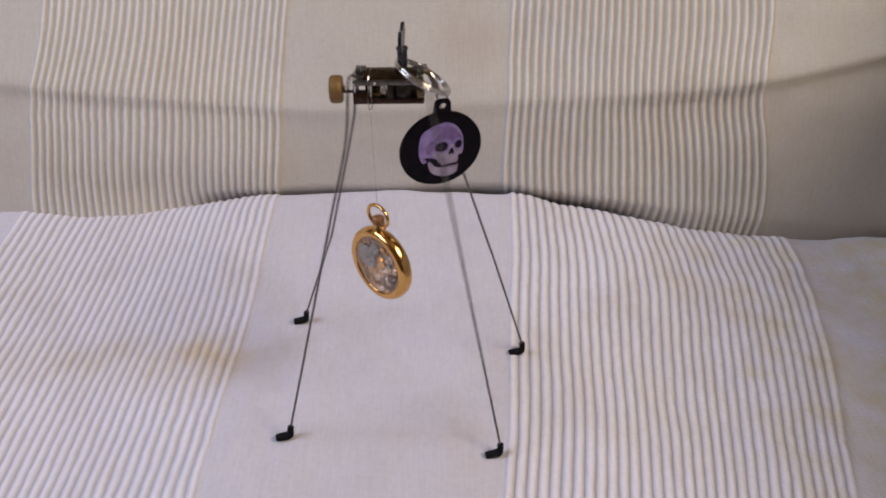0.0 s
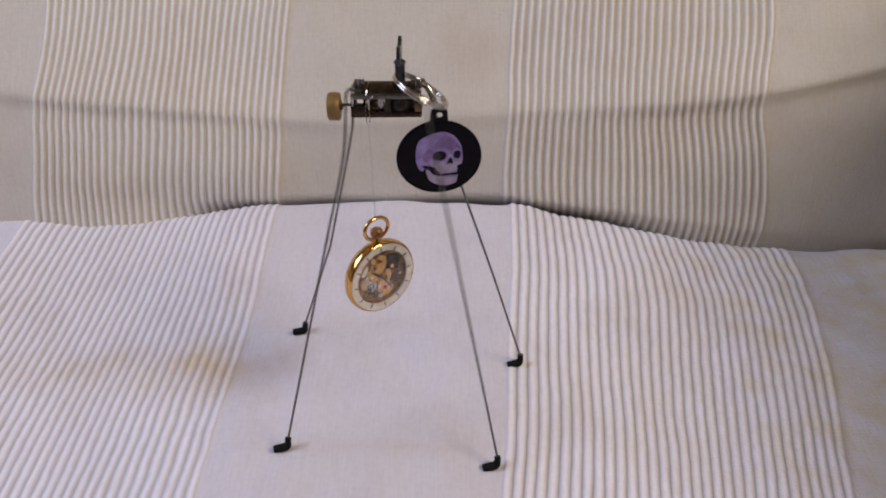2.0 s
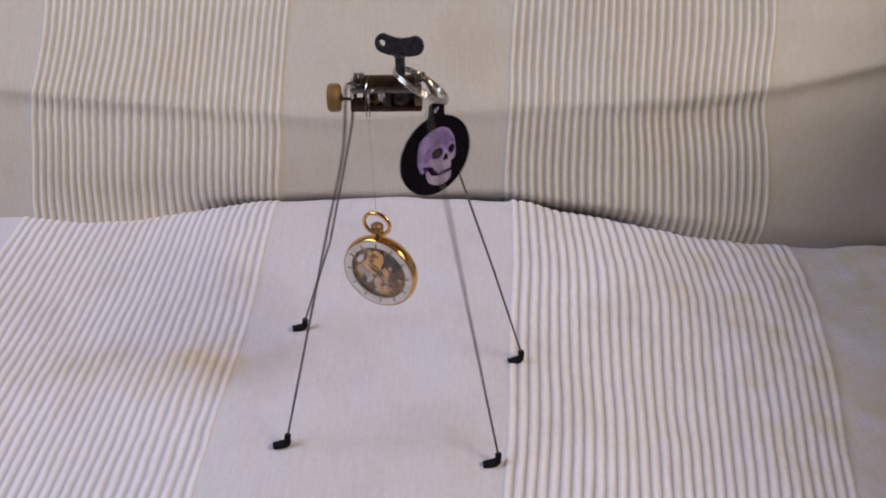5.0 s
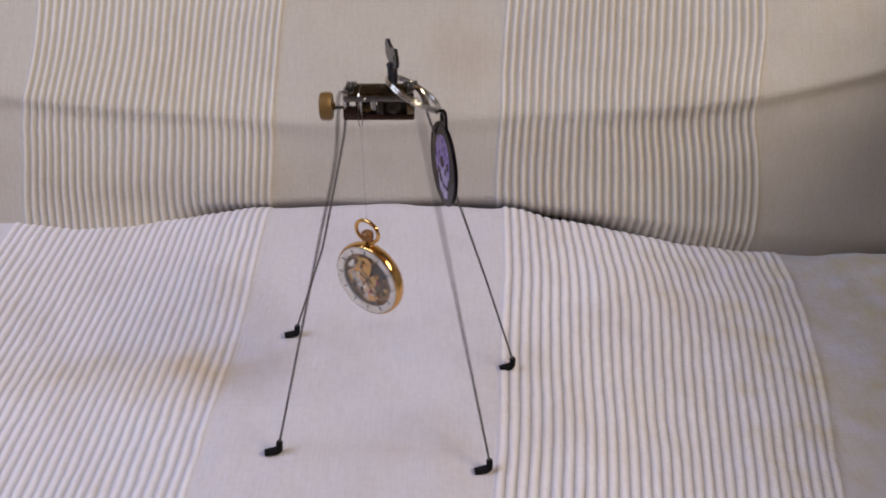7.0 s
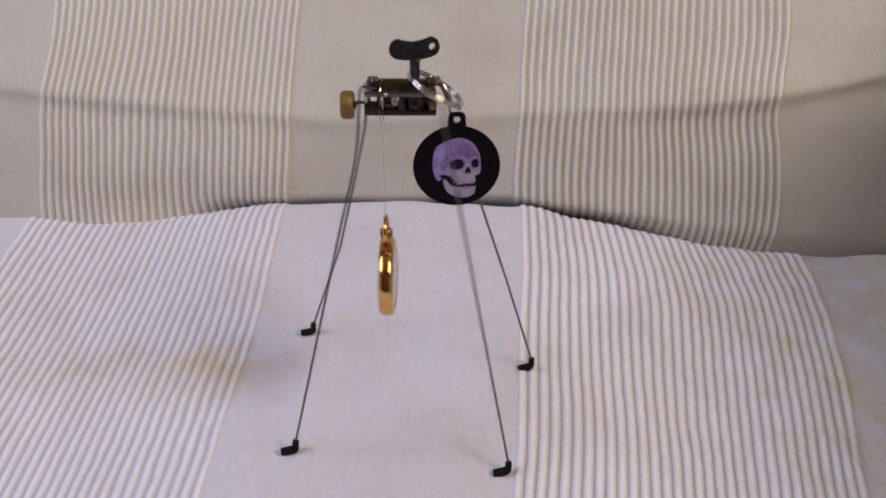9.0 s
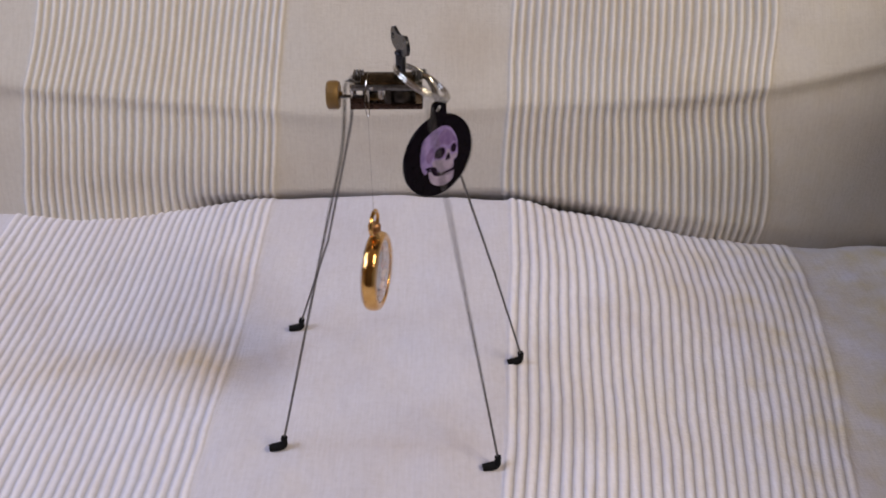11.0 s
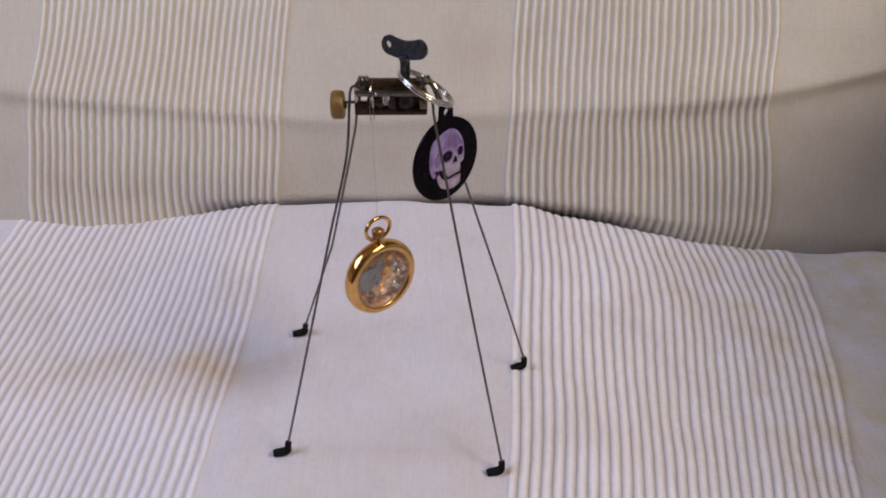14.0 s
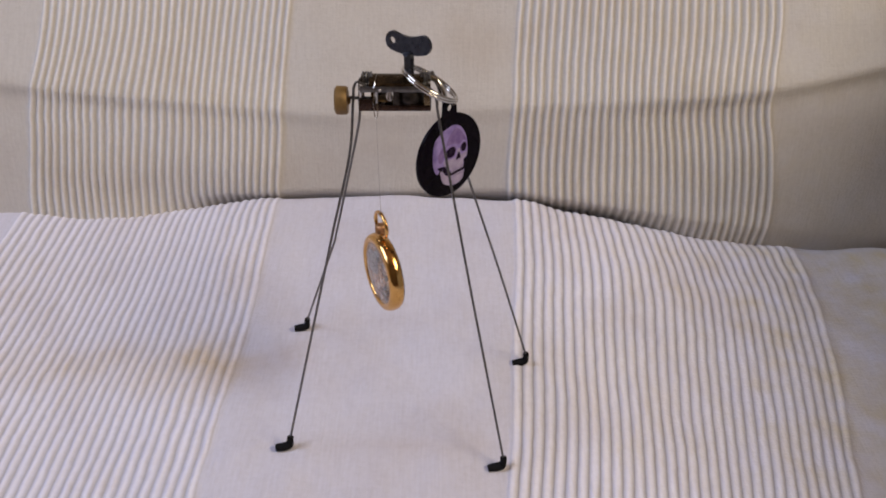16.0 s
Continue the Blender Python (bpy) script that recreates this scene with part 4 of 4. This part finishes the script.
def motions():
    # while the spring runs the knob whirls and the wire legs tremble; then both rest
    beat = [i / FPS for i in range(int(RUN * FPS) + 1)]
    walk(fly_knob, [(t, pose(0, 0, 0.1446, 62 * i)) for i, t in enumerate(beat)] + [(16.0, pose(0, 0, 0.1446, 62 * (len(beat) - 1)))])
    for n, (leg, sole) in enumerate(wire_legs):
        rows = []
        for t in beat:
            fade = min(1.0, (RUN - t) / 0.8)
            swing = fade * (0.6, 0.4, 1.3, 0.3)[n] * (-1) ** n * math.sin(2 * math.pi * 10 * t)
            rows.append((t, Matrix.Translation(sole) @ pose(0, 0, 0, 0.4 * swing, swing, 0) @ Matrix.Translation(-sole)))
        walk(leg, rows + [(16.0, rows[-1][1])])
    # the ring shivers round the key
    hold, shiver = Vector((-0.0156, 0.0052, 0.1538)), []
    for t in beat:
        amount = 2.6 * min(1.0, (RUN - t) / 0.8) * math.sin(2 * math.pi * 10 * t)
        shiver.append((t, Matrix.Translation(hold) @ pose(0, 0, 0, 0.5 * amount, amount, -0.4 * amount) @ Matrix.Translation(-hold)))
    walk(split_ring, shiver + [(16.0, shiver[-1][1])])
    key_turn = [(0, 88), (0.3, 105), (0.5, 129), (0.7, 149), (1.0, 175), (1.5, 227), (2.0, 270), (2.4, 308), (2.7, 337), (3.0, 358), (3.3, 389),
                (3.5, 412), (3.7, 430), (5.8, 580), (6.0, 592), (6.4, 621), (6.5, 626), (6.75, 634), (7.0, 645), (7.2, 655), (7.5, 668), (7.6, 675), (7.9, 694),
                (8.3, 712), (8.6, 723), (9.0, 735), (9.2, 743), (11.3, 845), (11.5, 854), (11.7, 861), (12.0, 867), (12.4, 872), (16.0, 872)]
    walk(winding_key, [(t, pose(0.0045, 0.001, 0.1538, 0, 0, a)) for t, a in steps(key_turn)])
    # the watch untwists on its thread: the bearing of its back
    watch_turn = [(0, -44), (0.2, -43), (0.4, -46), (0.6, -50), (0.8, -56), (1.0, -65), (1.2, -76), (1.4, -89), (1.5, -96), (1.6, -105), (1.8, -124),
                  (2.0, -141), (2.2, -160), (2.4, -180), (2.5, -190), (2.6, -200), (2.8, -221), (3.0, -246), (3.1, -266), (3.3, -292), (3.5, -319), (3.7, -342),
                  (5.8, -700), (6.0, -737), (6.2, -772), (6.4, -813), (6.5, -835), (6.6, -852), (6.8, -896), (7.0, -935), (7.2, -979), (7.4, -1022), (7.5, -1042),
                  (7.6, -1062), (7.8, -1102), (8.0, -1146), (8.2, -1190), (8.4, -1238), (8.5, -1259), (8.6, -1277), (8.8, -1315), (9.0, -1350), (9.2, -1398),
                  (11.3, -1776), (11.5, -1806), (11.7, -1842), (11.9, -1874), (12.0, -1889), (12.2, -1918), (12.4, -1944), (12.5, -1957), (12.7, -1982),
                  (12.9, -2006), (13.0, -2016), (13.1, -2024), (13.3, -2047), (13.5, -2070), (13.7, -2098), (13.9, -2114), (14.0, -2121), (14.1, -2130), (14.3, -2148),
                  (14.5, -2163), (14.7, -2174), (15.0, -2188), (15.2, -2197), (15.5, -2210), (16.0, -2224)]
    # its slight swing from side to side
    sway = ((0, -0.4), (0.5, -2.6), (1.0, -1.5), (1.5, 0.8), (2.0, -0.7), (2.5, -1.5), (3.0, -0.1), (3.5, 0.0), (4.7, -0.8), (6.0, -1.7), (6.5, -1.3), (7.0, 0.0), (7.5, 0.0),
            (8.0, -1.1), (8.5, -0.5), (9.0, 0.3), (11.5, -0.2), (12.0, -0.9), (12.5, 0.5), (13.0, 0.0), (13.5, 0.6), (14.5, -0.4), (15.0, -0.4), (16.0, 0.0))
    st, sa = zip(*sway)
    walk(pocket_watch, [(t, pose(-0.0254, -0.0078, 0.1400, 0, float(np.interp(t, st, sa)), 0) @ pose(0, 0, 0, 0, 0, a + 180)) for t, a in steps(watch_turn)])
    # the tag swings on the shaking ring
    tag_turn = [(0, 18), (0.1, 26), (0.2, 45), (0.3, 52), (0.4, 33), (0.5, 16), (0.6, 18), (0.7, 32), (0.8, 42), (0.9, 25), (1.0, 8), (1.1, 12), (1.2, 46),
                (1.3, 36), (1.5, 28), (1.6, 26), (1.7, 50), (1.8, 52), (1.9, 32), (2.0, 5), (2.1, 10), (2.2, 55), (2.3, 65), (2.4, 33), (2.5, 10), (2.6, 25),
                (2.7, 45), (2.8, 38), (2.9, 20), (3.0, 2), (3.1, 28), (3.2, 66), (3.3, 55), (3.4, 30), (3.5, 22), (3.6, 18), (3.7, 10), (3.9, 30), (4.1, 52),
                (4.3, 20), (4.5, 8), (4.7, 40), (4.9, 50), (5.1, 18), (5.3, 6), (5.5, 42), (5.7, 48), (5.8, 38), (5.9, 8), (6.0, 24), (6.2, 20), (6.3, 6),
                (6.4, -8), (6.5, -59), (6.6, 20), (6.7, 8), (6.8, -5), (6.9, -58), (7.0, -74), (7.1, -45), (7.2, -6), (7.3, 15), (7.4, 6), (7.5, 30), (7.6, 52),
                (7.7, 48), (7.8, 12), (7.9, 3), (8.0, 35), (8.1, 60), (8.2, 52), (8.3, 8), (8.4, 10), (8.5, 34), (8.6, 42), (8.7, 42), (8.8, 20), (8.9, 24),
                (9.0, 2), (9.1, 42), (9.2, 40), (9.4, 15), (9.6, 45), (9.8, 30), (10.0, 8), (10.2, 38), (10.4, 48), (10.6, 20), (10.8, 10), (11.0, 40),
                (11.2, 58), (11.3, 62), (11.4, 46), (11.5, 28), (11.6, 12), (11.7, 5), (11.8, 9), (11.9, 24), (12.1, 28), (12.3, 33), (12.5, 39), (12.7, 42),
                (13.1, 45), (14.0, 44), (16.0, 44)]
    # the ring shifts along under the shaking: the hole's place along x, how far the disc leans back, and its dip
    shift = [(0, 1.0, 9, -2.3), (0.5, 1.2, 8, -0.6), (1.0, -0.6, -4, 0.0), (1.5, -2.2, 2, -0.5), (2.0, 0.7, 9, -0.5), (2.5, 0.9, 1, 0.0), (3.0, -2.5, 8, 0.0), (3.5, -2.0, 1, -0.5),
             (4.5, 0.5, 4, -1.0), (5.3, -1.0, 2, -0.6), (6.0, 0.7, 0, -1.8), (6.5, 6.6, 0, -0.6), (7.0, 5.2, 0, -0.5), (7.5, 3.1, -6, -0.9), (8.0, 1.7, 0, -1.9),
             (8.5, 1.7, -4, -0.4), (9.0, 1.8, 0, -2.8), (10.2, 0.6, 3, -1.0), (11.5, -0.4, 0, -1.0), (12.5, 1.1, 0, 0.0), (16.0, 1.0, 0, 0.0)]
    ts, xs, leans, drops = zip(*shift)
    walk(pendant, [(t, pose(0.001 * float(np.interp(t, ts, xs)), -0.0030, 0.1420 + 0.001 * float(np.interp(t, ts, drops)), float(np.interp(t, ts, leans)), 0, a)) for t, a in tag_turn])


motions()
